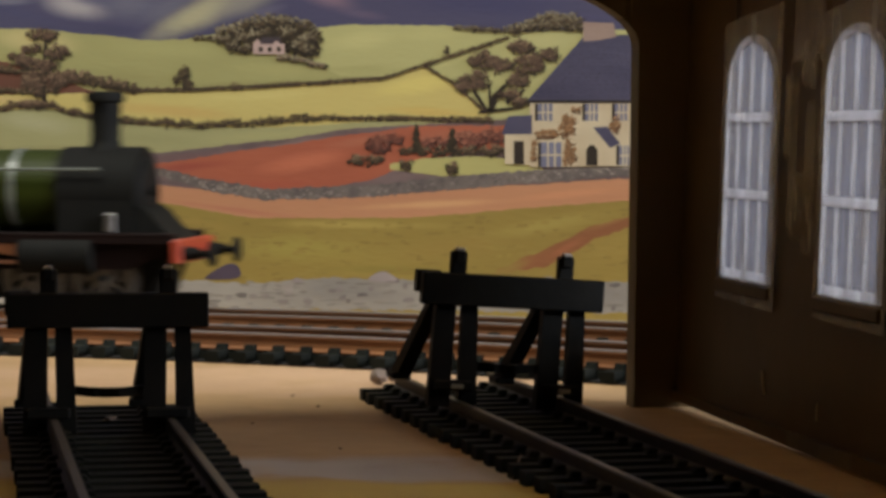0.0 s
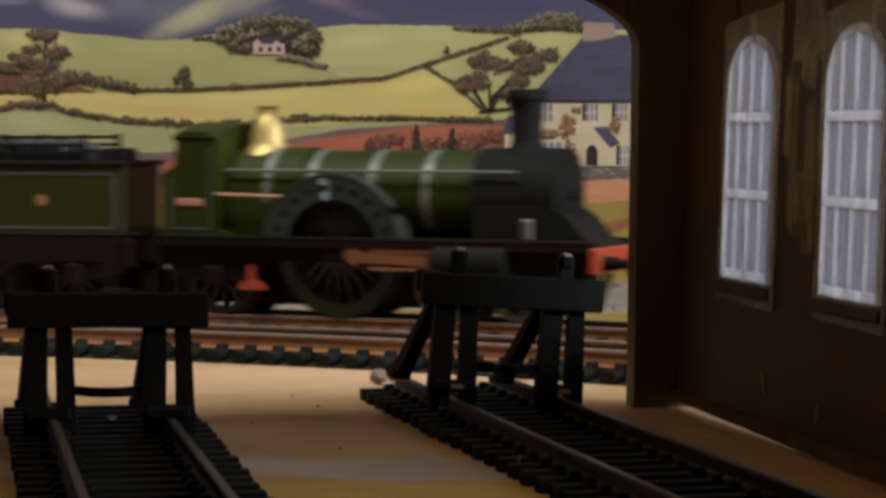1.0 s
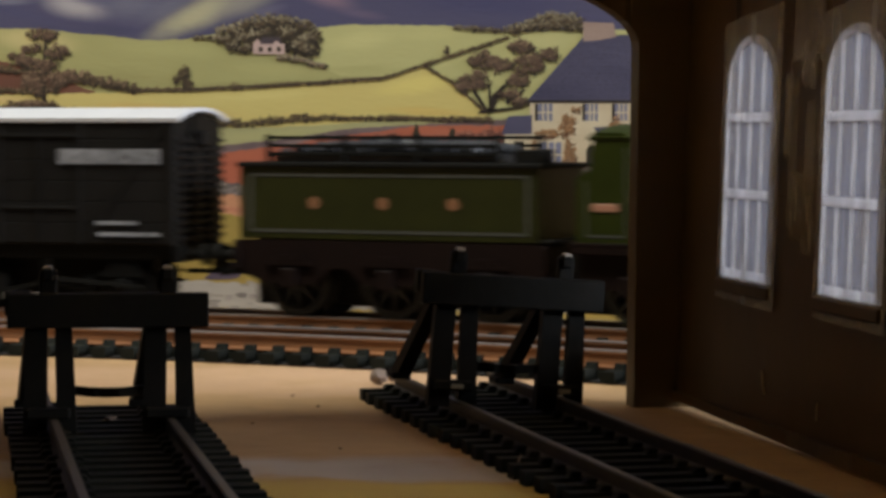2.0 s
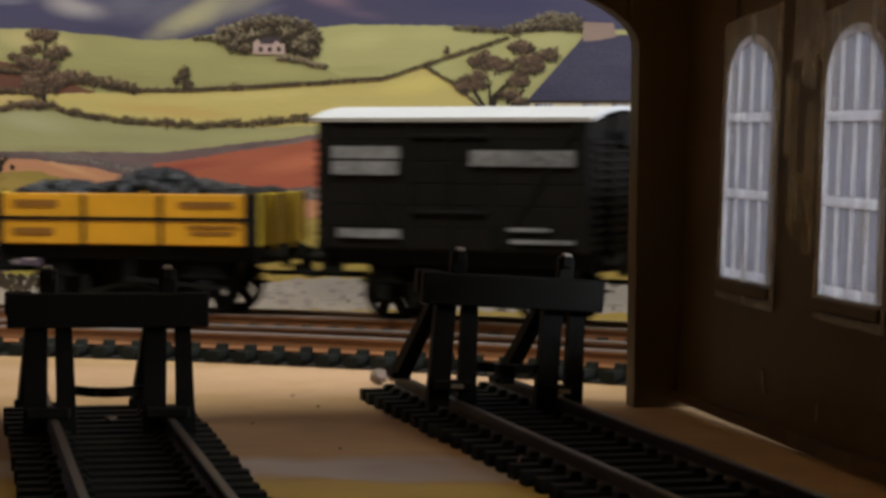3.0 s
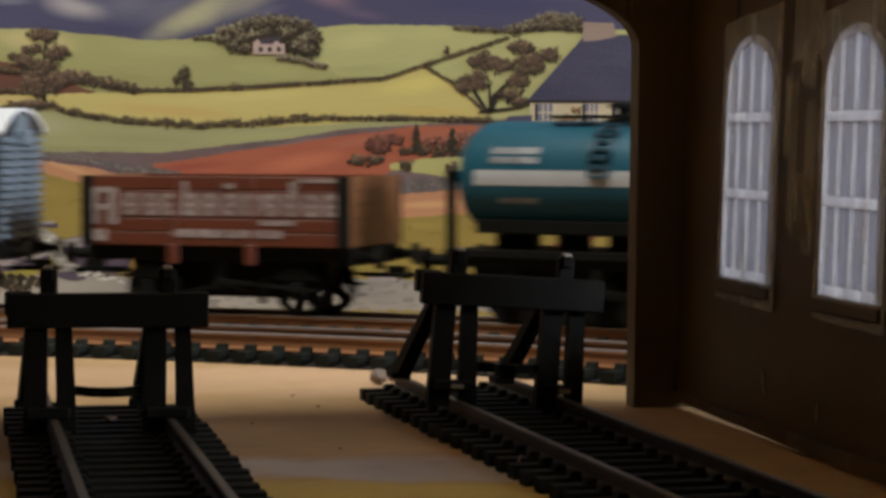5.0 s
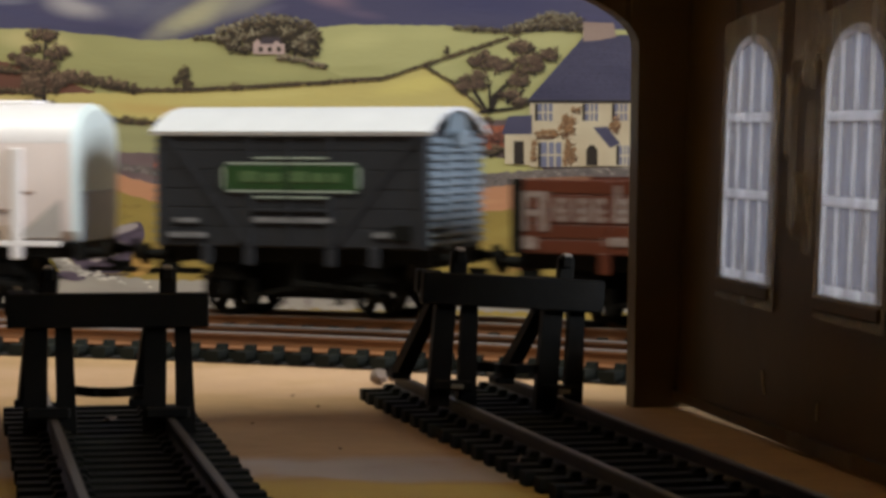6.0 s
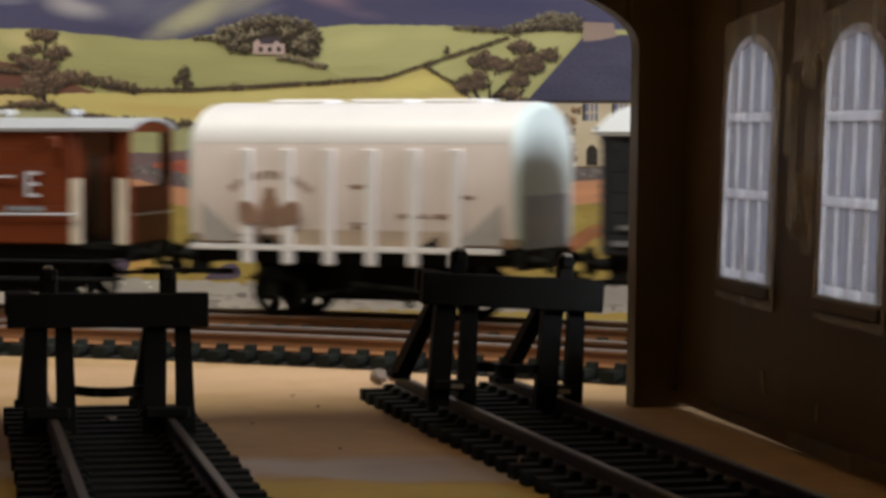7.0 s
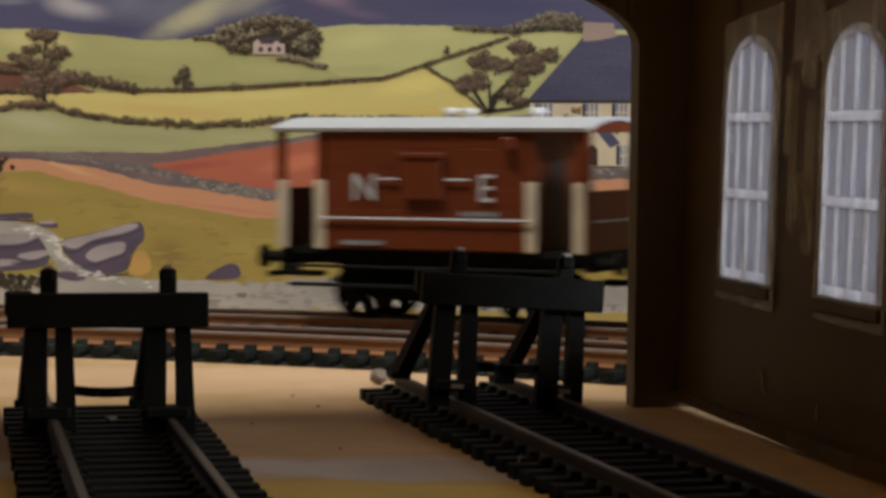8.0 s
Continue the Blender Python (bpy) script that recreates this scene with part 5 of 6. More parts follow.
def tender(s0):
    t = vehicle("tender", "green six-wheel tender with pale lining and coal rails", "tender", s0)
    ws = [wheelset(t, x, 8.2, mat("tender_wheel", (0.007, 0.007, 0.005), 0.4), 10) for x in (-24, 0, 24)]
    h = 37.0
    part("tank", box(B(), -h, -13.2, 23.4, h - 1, 13.2, 40.2, 0.3), M_GREENDARK, t)
    part("tank_rim", box(B(), -h - 0.4, -14.0, 39.4, h, 14.0, 40.6, 0.3), M_BLACK, t)
    for s in (-1, 1):
        y = s * 13.2
        f = B()
        for x0, x1, z0, z1 in ((-34.5, 34, 37.4, 38.0), (-34.5, 34, 25.0, 25.6), (-34.5, -33.7, 25.0, 38.0), (33.2, 34, 25.0, 38.0)):
            box(f, x0, min(y, y + s * 0.15), z0, x1, max(y, y + s * 0.15), z1)
        part("lining", f, M_LINE, t, "pale panel lining")
        for x in (-18, -1, 16):
            part("crest", cyl(B(), (x, y, 31.6), (x, y + s * 0.2, 31.6), 1.4, 12), mat("crest_brown", (0.22, 0.10, 0.045), 0.5), t, "small reddish crest")
        part("outside_frame", prism(B(), [(-38, 23.2), (-38, 16.5), (-31, 13.5), (-18, 13.5), (-14, 17), (-10, 17), (-6, 13.5), (6, 13.5), (10, 17), (14, 17), (18, 13.5), (31, 13.5), (38, 16.5), (38, 23.2)], "y", min(y - s * 1.4, y), max(y - s * 1.4, y)), M_MAROON, t, "dark maroon frame")
        for x in (-24, 0, 24):
            a = box(B(), x - 2.0, min(y, y + s * 1.5), 12.6, x + 2.0, max(y, y + s * 1.5), 17.0, 0.3)
            for k in range(3):
                box(a, x - 6 + k * 1.4, min(y, y + s * 1.0), 17.6 + k * 0.8, x + 6 - k * 1.4, max(y, y + s * 1.0), 18.3 + k * 0.8)
            part("axle_box", a, M_MAROON, t)
        part("step", box(B(), 31, min(y - s, y + s * 1.2), 10.6, 37, max(y - s, y + s * 1.2), 11.4, 0.1), M_BLACK, t)
        for z in (42.0, 43.8, 45.6):
            part("coal_rail", box(B(), -30, s * 12.2 - 0.3, z, 26, s * 12.2 + 0.3, z + 0.8, 0.1), M_BLACK, t)
        for x in (-30, -11, 7, 26):
            part("rail_post", box(B(), x - 0.5, s * 12.2 - 0.6, 40.2, x + 0.5, s * 12.2 + 0.6, 46.8, 0.1), M_BLACK, t)
        x = s * 38.2
        part("headstock", box(B(), min(x, x - s * 1.4), -14.4, 16.6, max(x, x - s * 1.4), 14.4, 22.8, 0.2), M_MAROON, t)
    for y in (-11.3, 11.3):
        b = cyl(B(), (-38, y, 19.4), (-42, y, 19.4), 1.3, 12)
        cyl(b, (-42, y, 19.4), (-44, y, 19.4), 2.7, 16)
        part("buffer", b, M_BLACK, t)
    coupling(t, -38, -1)
    part("drawbar", box(B(), 36, -2, 15, 50, 2, 17, 0.2), M_BLACK, t)
    part("front_plate", box(B(), 35.6, -12.5, 23.4, 39.5, 12.5, 24.2, 0.2), M_BLACK, t)
    part("front_locker", box(B(), 30, -12.8, 40.2, 36.5, -5, 43.6, 0.4), M_BLACK, t)
    part("main_frame", box(B(), -36, -7.0, 8.4, 38, 7.0, 23.6, 0.5), M_BLACK, t)
    random.seed(3)
    c = box(B(), -29, -11.6, 40, 25, 11.6, 42.4)
    for _ in range(260):
        x, y = random.uniform(-28, 24), random.uniform(-10.5, 10.5)
        lump(c, x, y, 42.6 + 2.2 * max(0, 1 - (x / 30) ** 2) * max(0, 1 - (y / 12) ** 2), random.uniform(0.9, 1.7))
    part("coal", c, M_COAL, t, "coal in the tender")
    ROLLING.append((t, s0, ws))


tender(-208.3)


# ---- the painting on the backdrop ----
PAINT_GAIN = 1.39
LAYER = 0.012


def tone(r, g, b):
    lin = [(c / 255) ** 2.2 for c in (r, g, b)]
    grey = sum(lin) / 3
    return tuple(min(0.9, PAINT_GAIN * (0.78 * c + 0.22 * grey)) for c in lin)


def paint(name, rgb, second=None, scale=34.0, stretch=(0.35, 1, 1.6), island=0.0, spots=()):
    """Matt paint; spots are soft ovals of another colour in the painter's layout: (x, y, half width, half height, turn, rgb, cover)."""
    lo = tone(*(second or [c * 0.84 for c in rgb]))
    m = mat("paint_" + name, tone(*rgb), 0.55, scale=scale, second=lo, stretch=stretch, bump=0.25, bscale=700, island=island)
    if spots:
        nt = m.node_tree
        b = nt.nodes["Principled BSDF"]
        last = b.inputs["Base Color"].links[0].from_socket
        co = nt.nodes.new("ShaderNodeTexCoord")
        no = nt.nodes.new("ShaderNodeTexNoise")
        no.inputs["Scale"].default_value = 55
        no.inputs["Detail"].default_value = 4
        nt.links.new(co.outputs["Object"], no.inputs["Vector"])
        for x, y, rx, ry, turn, colour, cover in spots:
            u, z = grid(x, y)
            k = (grid(x + 5, y)[0] - grid(x - 5, y)[0]) / 10
            mp = nt.nodes.new("ShaderNodeMapping")
            mp.vector_type = "TEXTURE"
            mp.inputs["Location"].default_value = (u * MM, 0, z * MM)
            mp.inputs["Rotation"].default_value = (0, radians(turn), 0)
            mp.inputs["Scale"].default_value = (rx * k * MM, 1, ry * k * MM)
            nt.links.new(co.outputs["Object"], mp.inputs["Vector"])
            ln = nt.nodes.new("ShaderNodeVectorMath")
            ln.operation = "LENGTH"
            nt.links.new(mp.outputs["Vector"], ln.inputs[0])
            wob = nt.nodes.new("ShaderNodeMath")
            wob.operation = "MULTIPLY_ADD"
            wob.inputs[1].default_value = 0.7
            nt.links.new(no.outputs["Fac"], wob.inputs[0])
            nt.links.new(ln.outputs["Value"], wob.inputs[2])
            ra = nt.nodes.new("ShaderNodeMapRange")
            ra.interpolation_type = "SMOOTHSTEP"
            ra.inputs["From Min"].default_value, ra.inputs["From Max"].default_value = 1.35, 0.45
            ra.inputs["To Max"].default_value = cover
            nt.links.new(wob.outputs[0], ra.inputs["Value"])
            mix = nt.nodes.new("ShaderNodeMix")
            mix.data_type = "RGBA"
            mix.inputs["B"].default_value = (*tone(*colour), 1)
            nt.links.new(ra.outputs["Result"], mix.inputs["Factor"])
            nt.links.new(last, mix.inputs["A"])
            last = mix.outputs["Result"]
        nt.links.new(last, b.inputs["Base Color"])
    return m


def grid(x, y):
    """The painter's squared-up layout to millimetres along and up the board."""
    k = 592 / (0.8609 + 8.324e-5 * x)
    return k * (0.9272 * (x - 784) / 4500 - 0.3742), 48 + k * (0.0506 - y / 4505)


def curve_at(pts, x):
    """Smooth line through a few points, level beyond its ends."""
    if x <= pts[0][0]:
        return pts[0][1]
    for (xa, ya), (xb, yb) in zip(pts, pts[1:]):
        if x <= xb:
            k = (x - xa) / (xb - xa)
            return ya + (yb - ya) * (0.6 * k + 0.4 * (3 * k * k - 2 * k ** 3))
    return pts[-1][1]


def stroke(name, top, bottom, material, layer, rough=1.2, x0=None, x1=None, step=9.0, parent=None, label=""):
    """A painted patch between an upper and a lower line."""
    x0 = min(top[0][0], bottom[0][0]) if x0 is None else x0
    x1 = max(top[-1][0], bottom[-1][0]) if x1 is None else x1
    n = max(2, int((x1 - x0) / step))
    bm = B()
    rows = []
    for i in range(n + 1):
        x = x0 + (x1 - x0) * i / n
        ya = curve_at(top, x) + random.uniform(-rough, rough)
        yb = max(ya + 0.4, curve_at(bottom, x) + random.uniform(-rough, rough))
        (ua, za), (ub, zb) = grid(x, ya), grid(x, yb)
        rows.append((bm.verts.new((ua, -LAYER * layer, za)), bm.verts.new((ub, -LAYER * layer, zb))))
    for (a, b), (c, d) in zip(rows, rows[1:]):
        bm.faces.new((a, b, d, c))
    return part(name, bm, material, parent or bd, label)


def patch(name, pts, material, layer, parent=None, label=""):
    bm = B()
    f = bm.faces.new([bm.verts.new((grid(x, y)[0], -LAYER * layer, grid(x, y)[1])) for x, y in pts])
    f.normal_update()
    if f.normal.y > 0:
        f.normal_flip()
    return part(name, bm, material, parent or bd, label)


def dab(bm, x, y, rx, ry, layer):
    n = 7
    ph = random.uniform(0, 6.3)
    vs = []
    for i in range(n):
        a = ph - math.tau * i / n
        k = random.uniform(0.6, 1.25)
        u, z = grid(x + rx * k * math.cos(a), y + ry * k * math.sin(a))
        vs.append(bm.verts.new((u, -LAYER * layer - random.uniform(0, 0.009), z)))
    bm.faces.new(vs)


def dabs(name, places, material, layer, label=""):
    """Loose brush dabs: many small leaves of paint in one part."""
    bm = B()
    for x, y, rx, ry in places:
        dab(bm, x, y, rx, ry, layer)
    return tagged(part(name, bm, material, bd, label), kind="stuff")


def clump(cx, cy, rx, ry, n, size):
    out = []
    for _ in range(n):
        a, k = random.uniform(0, math.tau), math.sqrt(random.random())
        r = random.uniform(0.5, 1.2) * size
        out.append((cx + rx * k * math.cos(a), cy + ry * k * math.sin(a), r, r * 0.85))
    return out


class Foliage:
    """Round clumps of tiny leaves, dark below and pale where the light falls."""

    def __init__(self):
        self.tones = {"dark": [], "mid": [], "pale": []}

    def mass(self, cx, cy, rx, ry, knob=7.0, leaf=2.0, pale=0.5):
        n = max(2, int(rx * ry / (knob * knob) * 3.6))
        spots = []
        for _ in range(n):
            a, k = random.uniform(0, math.tau), math.sqrt(random.random())
            spots.append((cx + rx * k * math.cos(a), cy + ry * k * math.sin(a)))
        spots.sort(key=lambda p: p[1])
        for i, (x, y) in enumerate(spots):
            r = knob * random.uniform(0.7, 1.25)
            lift = 0.5 * i / n
            for _ in range(int(r * r / (leaf * leaf) * 1.5)):
                a, k = random.uniform(0, math.tau), math.sqrt(random.random()) * random.choice((1.0, 1.1, 1.15, 1.45))
                dx, dy = r * k * math.cos(a), r * 0.85 * k * math.sin(a)
                lit = -(dy * 0.8 + dx * 0.35) / r + random.gauss(0, 0.35) + 0.3 * (cy - y) / ry
                name = "pale" if lit > 1.15 - pale else "mid" if lit > 0.05 else "dark"
                s = leaf * random.uniform(0.6, 1.3)
                self.tones[name].append((x + dx, y + dy, s, s * 0.85, lift))
        return self

    def row(self, pts, half, knob=4.0, leaf=1.6, pale=0.4):
        for (xa, ya), (xb, yb) in zip(pts, pts[1:]):
            n = max(1, int(math.hypot(xb - xa, yb - ya) / (knob * 1.5)))
            for i in range(n):
                k = (i + random.random()) / n
                w = half * random.uniform(0.6, 1.35)
                self.mass(xa + (xb - xa) * k, ya + (yb - ya) * k - (w - half), knob * 1.1, w, knob * random.uniform(0.7, 1.1), leaf, pale)
        return self

    def lay(self, name, colours, layer):
        for (tone_name, places), colour in zip(self.tones.items(), colours):
            bm = B()
            for x, y, rx, ry, lift in places:
                dab(bm, x, y, rx, ry, layer + lift + (0 if tone_name == "dark" else 0.25))
            if places:
                tagged(part(name, bm, colour, bd, tone_name + " painted leaves"), kind="stuff")
            else:
                bm.free()


def painting():
    random.seed(21)
    W0, W1 = -500, 1700
    low = [(W0, 760), (W1, 760)]
    P_SKY = paint("sky", (72, 71, 102), (64, 62, 94), scale=26, spots=[
        (230, 8, 120, 40, 6, (98, 98, 118), 0.8), (30, 22, 80, 12, 12, (66, 66, 100), 0.9), (200, 54, 70, 12, 4, (60, 60, 92), 0.8),
        (20, 4, 60, 8, 0, (112, 112, 130), 0.7), (136, 12, 84, 26, 12, (158, 152, 156), 0.85), (168, -6, 66, 22, 8, (80, 80, 110), 0.95),
        (345, 30, 130, 30, -22, (160, 154, 118), 0.95), (440, 2, 100, 30, -20, (134, 130, 118), 0.75), (300, 14, 80, 18, -26, (92, 92, 112), 0.75), (290, 60, 40, 7, -10, (120, 118, 112), 0.6),
        (470, 22, 50, 12, -14, (92, 88, 114), 0.7), (585, 0, 70, 22, 14, (116, 92, 112), 0.85), (640, 26, 60, 10, 8, (94, 80, 108), 0.7),
        (860, 10, 190, 26, 3, (58, 58, 96), 0.8), (1000, 34, 90, 12, 0, (72, 68, 108), 0.6)])
    P_FARG = paint("far_green", (152, 149, 86), (146, 142, 82), spots=[(60, 72, 110, 26, 6, (186, 172, 106), 0.85), (300, 88, 150, 22, 4, (160, 158, 92), 0.6),
        (250, 140, 150, 20, 6, (138, 132, 74), 0.6), (480, 124, 110, 14, 4, (158, 154, 88), 0.6), (420, 150, 120, 8, 0, (136, 128, 72), 0.5)])
    P_MIDG = paint("mid_green", (166, 163, 98), (160, 157, 94), spots=[(640, 72, 90, 22, -6, (176, 172, 104), 0.8), (760, 62, 90, 14, 0, (172, 168, 100), 0.6),
        (640, 124, 100, 12, 0, (150, 146, 84), 0.7), (830, 120, 60, 20, 20, (156, 154, 88), 0.6), (960, 74, 90, 18, 0, (170, 166, 104), 0.6)])
    P_GOLD = paint("gold_field", (186, 170, 84), (182, 164, 80), spots=[(20, 178, 110, 10, 4, (188, 160, 96), 0.7), (300, 196, 170, 14, 4, (184, 150, 68), 0.8),
        (440, 172, 150, 10, -3, (190, 176, 92), 0.7), (740, 150, 110, 20, -8, (198, 182, 82), 0.8), (760, 198, 130, 10, 3, (188, 158, 64), 0.8), (560, 206, 120, 8, 0, (184, 156, 70), 0.6)])
    P_PALEG = paint("pale_green", (150, 147, 94), (144, 141, 90), spots=[(60, 216, 110, 22, 8, (158, 156, 112), 0.8), (240, 246, 150, 16, 2, (138, 136, 86), 0.7),
        (470, 240, 130, 10, -4, (154, 150, 92), 0.7), (120, 264, 200, 8, 0, (132, 128, 80), 0.6)])
    P_PURPLE = paint("heather_bank", (112, 92, 92), (84, 68, 72), scale=170, stretch=(0.5, 1, 1.4), spots=[(120, 276, 90, 10, 4, (124, 104, 100), 0.7), (330, 278, 120, 8, -4, (104, 76, 78), 0.7),
        (520, 256, 120, 8, -8, (126, 104, 98), 0.7), (780, 224, 120, 8, 0, (120, 92, 84), 0.7), (200, 300, 90, 10, 12, (92, 72, 78), 0.7)])
    P_RED = paint("ploughed_red", (168, 84, 48), (152, 72, 42), scale=60, spots=[(330, 296, 110, 10, -6, (140, 58, 42), 0.8), (540, 286, 110, 20, -10, (184, 94, 56), 0.8),
        (470, 330, 120, 14, -4, (156, 66, 40), 0.7), (640, 250, 90, 14, -8, (164, 92, 62), 0.7), (820, 240, 120, 16, 0, (158, 88, 60), 0.7)])
    P_DULLRED = paint("dull_red", (118, 74, 54), (98, 60, 46))
    P_WALL = paint("stone_wall", (112, 102, 96), (78, 70, 72), scale=260, stretch=(1, 1, 1))
    P_LANE = paint("sandy_lane", (184, 128, 84), (170, 112, 72), spots=[(120, 296, 90, 8, 16, (190, 142, 92), 0.7), (420, 372, 180, 8, 6, (166, 98, 70), 0.8), (760, 362, 200, 9, -3, (196, 146, 90), 0.7), (1000, 344, 130, 10, -6, (188, 122, 76), 0.7)])
    P_GRASS = paint("yellow_grass", (142, 123, 39), (131, 110, 33), scale=60, spots=[(30, 330, 120, 20, 6, (153, 125, 46), 0.7), (40, 470, 90, 40, 0, (138, 134, 31), 0.7),
        (330, 392, 130, 14, 8, (147, 121, 40), 0.7), (300, 452, 50, 36, 0, (109, 85, 35), 0.7), (520, 440, 160, 30, 0, (147, 134, 42), 0.7), (620, 398, 200, 10, 0, (164, 142, 55), 0.7),
        (800, 440, 140, 28, -6, (138, 114, 37), 0.7), (960, 400, 130, 18, -10, (151, 134, 48), 0.7), (700, 478, 200, 10, 0, (121, 109, 31), 0.6), (1080, 440, 80, 40, 0, (144, 121, 39), 0.6)])
    P_PATH = paint("red_path", (140, 84, 42), (122, 74, 36), scale=90, spots=[(900, 476, 60, 14, -20, (136, 112, 40), 0.9), (1000, 440, 50, 8, -28, (150, 84, 46), 0.7), (1080, 392, 60, 8, -20, (138, 96, 44), 0.7)])
    P_WATER = paint("pale_water", (150, 145, 136), (114, 111, 108), scale=70)
    P_BANK = paint("near_bank", (150, 132, 62), (118, 100, 44))
    P_SHADE = paint("rock_shade", (80, 68, 86), (56, 48, 68), scale=120)
    P_ROCK = paint("rock_light", (146, 136, 136), (112, 104, 110), scale=120)
    L_DARK = paint("leaf_shade", (52, 44, 34), (40, 34, 28), scale=200, island=0.25)
    L_MID = paint("leaf_mid", (86, 70, 48), (68, 56, 40), scale=200, island=0.3)
    L_PALE = paint("leaf_lit", (142, 132, 104), (118, 108, 82), scale=200, island=0.25)
    L_BROWN = paint("leaf_brown", (92, 70, 54), (72, 54, 44), scale=200, island=0.3)
    L_TAN = paint("leaf_tan", (138, 112, 84), (114, 92, 68), scale=200, island=0.25)
    L_OLIVE = paint("hedge_olive", (112, 98, 56), (92, 80, 46), scale=200, island=0.3)
    P_DARKLEAF = paint("dark_leaf", (60, 50, 34), (40, 34, 26), scale=200, island=0.5)
    P_SLATE = paint("slate_roof", (74, 72, 98), (56, 54, 80), scale=140)
    P_CREAM = paint("cream_wall", (186, 172, 140), (160, 138, 106), scale=90, stretch=(1, 1, 1))
    P_TAN = paint("ivy_tan", (150, 108, 62), (110, 76, 44), scale=160, island=0.4)
    P_PINK = paint("pink_chimney", (154, 130, 118), (130, 106, 96))
    P_LAWN = paint("lawn", (176, 172, 96), (156, 150, 80))
    P_DARK = paint("dark_line", (52, 44, 38), (40, 34, 30))
    P_BLUEWIN = paint("window_blue", (120, 124, 150), (88, 90, 116))

    # sky and far hills
    stroke("painted_sky", [(W0, -90), (W1, -90)], [(W0, 100), (W1, 100)], P_SKY, 1)
    # fields from far to near
    stroke("painted_field", [(W0, 60), (60, 51), (150, 60), (260, 72), (330, 70), (400, 58), (600, 60)], [(W0, 190), (600, 190)], P_FARG, 3, x1=690)
    stroke("painted_field", [(540, 52), (620, 44), (780, 46), (900, 58), (1040, 54), (W1, 50)], [(540, 96), (600, 134), (680, 140), (760, 150), (840, 214), (W1, 216)], P_MIDG, 4)
    stroke("painted_field", [(W0, 150), (0, 108), (60, 122), (170, 162)], [(W0, 172), (0, 168), (170, 168)], P_DULLRED, 5)
    stroke("painted_field", [(W0, 172), (0, 168), (240, 164), (330, 162), (550, 148), (680, 138), (750, 118), (800, 140), (862, 200)], [(W0, 230), (862, 226)], P_GOLD, 6)
    stroke("painted_field", [(W0, 220), (0, 198), (70, 190), (130, 202), (300, 226), (480, 226), (720, 212), (900, 208), (W1, 220)], [(W0, 300), (W1, 300)], P_PALEG, 7)
    stroke("painted_bank", [(W0, 262), (0, 268), (280, 270), (480, 249), (640, 226), (900, 212), (W1, 226)], [(W0, 330), (W1, 360)], P_PURPLE, 8)
    stroke("painted_ploughland", [(272, 290), (480, 260), (640, 236), (740, 224), (900, 222)], [(272, 296), (400, 338), (520, 344), (640, 322), (760, 280), (900, 260)], P_RED, 9)
    stroke("painted_lawn", [(690, 290), (760, 280), (850, 276), (960, 288)], [(690, 300), (780, 312), (960, 304)], P_LAWN, 10)
    lane_top = [(W0, 264), (60, 282), (140, 293), (300, 330), (450, 346), (700, 343), (900, 329), (1110, 316), (W1, 290)]
    stroke("painted_lane", lane_top, [(x, y + 60) for x, y in lane_top], P_LANE, 11)
    wall_top = [(80, 268), (270, 296), (400, 322), (470, 334), (640, 328), (800, 312), (940, 302), (1110, 290), (W1, 270)]
    wall_low = [(80, 276), (270, 310), (400, 344), (470, 354), (640, 350), (800, 336), (940, 324), (1110, 312), (W1, 300)]
    stroke("painted_wall", wall_top, wall_low, P_WALL, 12, 2.0, step=5)
    dabs("painted_wall_stones", [(x, random.uniform(curve_at(wall_top, x) + 3, curve_at(wall_low, x) - 2), random.uniform(2, 5), random.uniform(1.2, 2.6)) for x in [random.uniform(100, 1150) for _ in range(460)]],
         paint("wall_stone", (132, 122, 112), (86, 78, 80), scale=200, island=0.45), 13)
    # grass, red path, stream
    grass_top = [(W0, 300), (0, 306), (60, 302), (140, 322), (300, 362), (450, 386), (700, 386), (1110, 356), (W1, 330)]
    stroke("painted_grass", grass_top, low, P_GRASS, 14)
    dabs("painted_grass_tufts", [(x, random.uniform(curve_at(grass_top, x) + 6, 500), random.uniform(5, 16), random.uniform(1.5, 4)) for x in [random.uniform(-150, 1250) for _ in range(420)]],
         paint("grass_tuft", (146, 128, 42), (122, 100, 32), scale=90, island=0.10), 15)
    stroke("painted_path", [(880, 478), (940, 452), (1000, 424), (1060, 396), (1130, 380), (1250, 360)], [(880, 484), (960, 474), (1010, 450), (1060, 420), (1130, 398), (1250, 376)], P_PATH, 16, 2)
    stroke("painted_stream", [(W0, 500), (100, 486), (300, 496), (450, 502), (600, 492), (760, 496), (900, 494), (1110, 500), (W1, 500)], [(W0, 546), (300, 546), (W1, 562)], P_WATER, 16, 2.5)
    stroke("painted_bank", [(W0, 536), (300, 544), (700, 552), (1110, 566), (W1, 570)], low, P_BANK, 19, 1.5)
    dabs("painted_ripples", [(random.uniform(330, 1150), random.uniform(500, 552), random.uniform(6, 22), random.uniform(1, 3)) for _ in range(150)], paint("ripple", (134, 129, 121), (104, 100, 98), scale=120, island=0.18), 17)
    # waterfall and rocks
    stroke("painted_waterfall", [(-60, 384), (0, 386), (64, 398), (101, 414), (108, 446), (130, 466), (164, 482), (257, 496), (300, 500), (460, 508)],
           [(-60, 414), (0, 415), (64, 413), (84, 448), (109, 484), (139, 499), (277, 516), (460, 526)], P_WATER, 19, 0.8, step=5)
    P_GOLDTUFT = paint("gold_tuft", (178, 138, 48), (146, 106, 38))
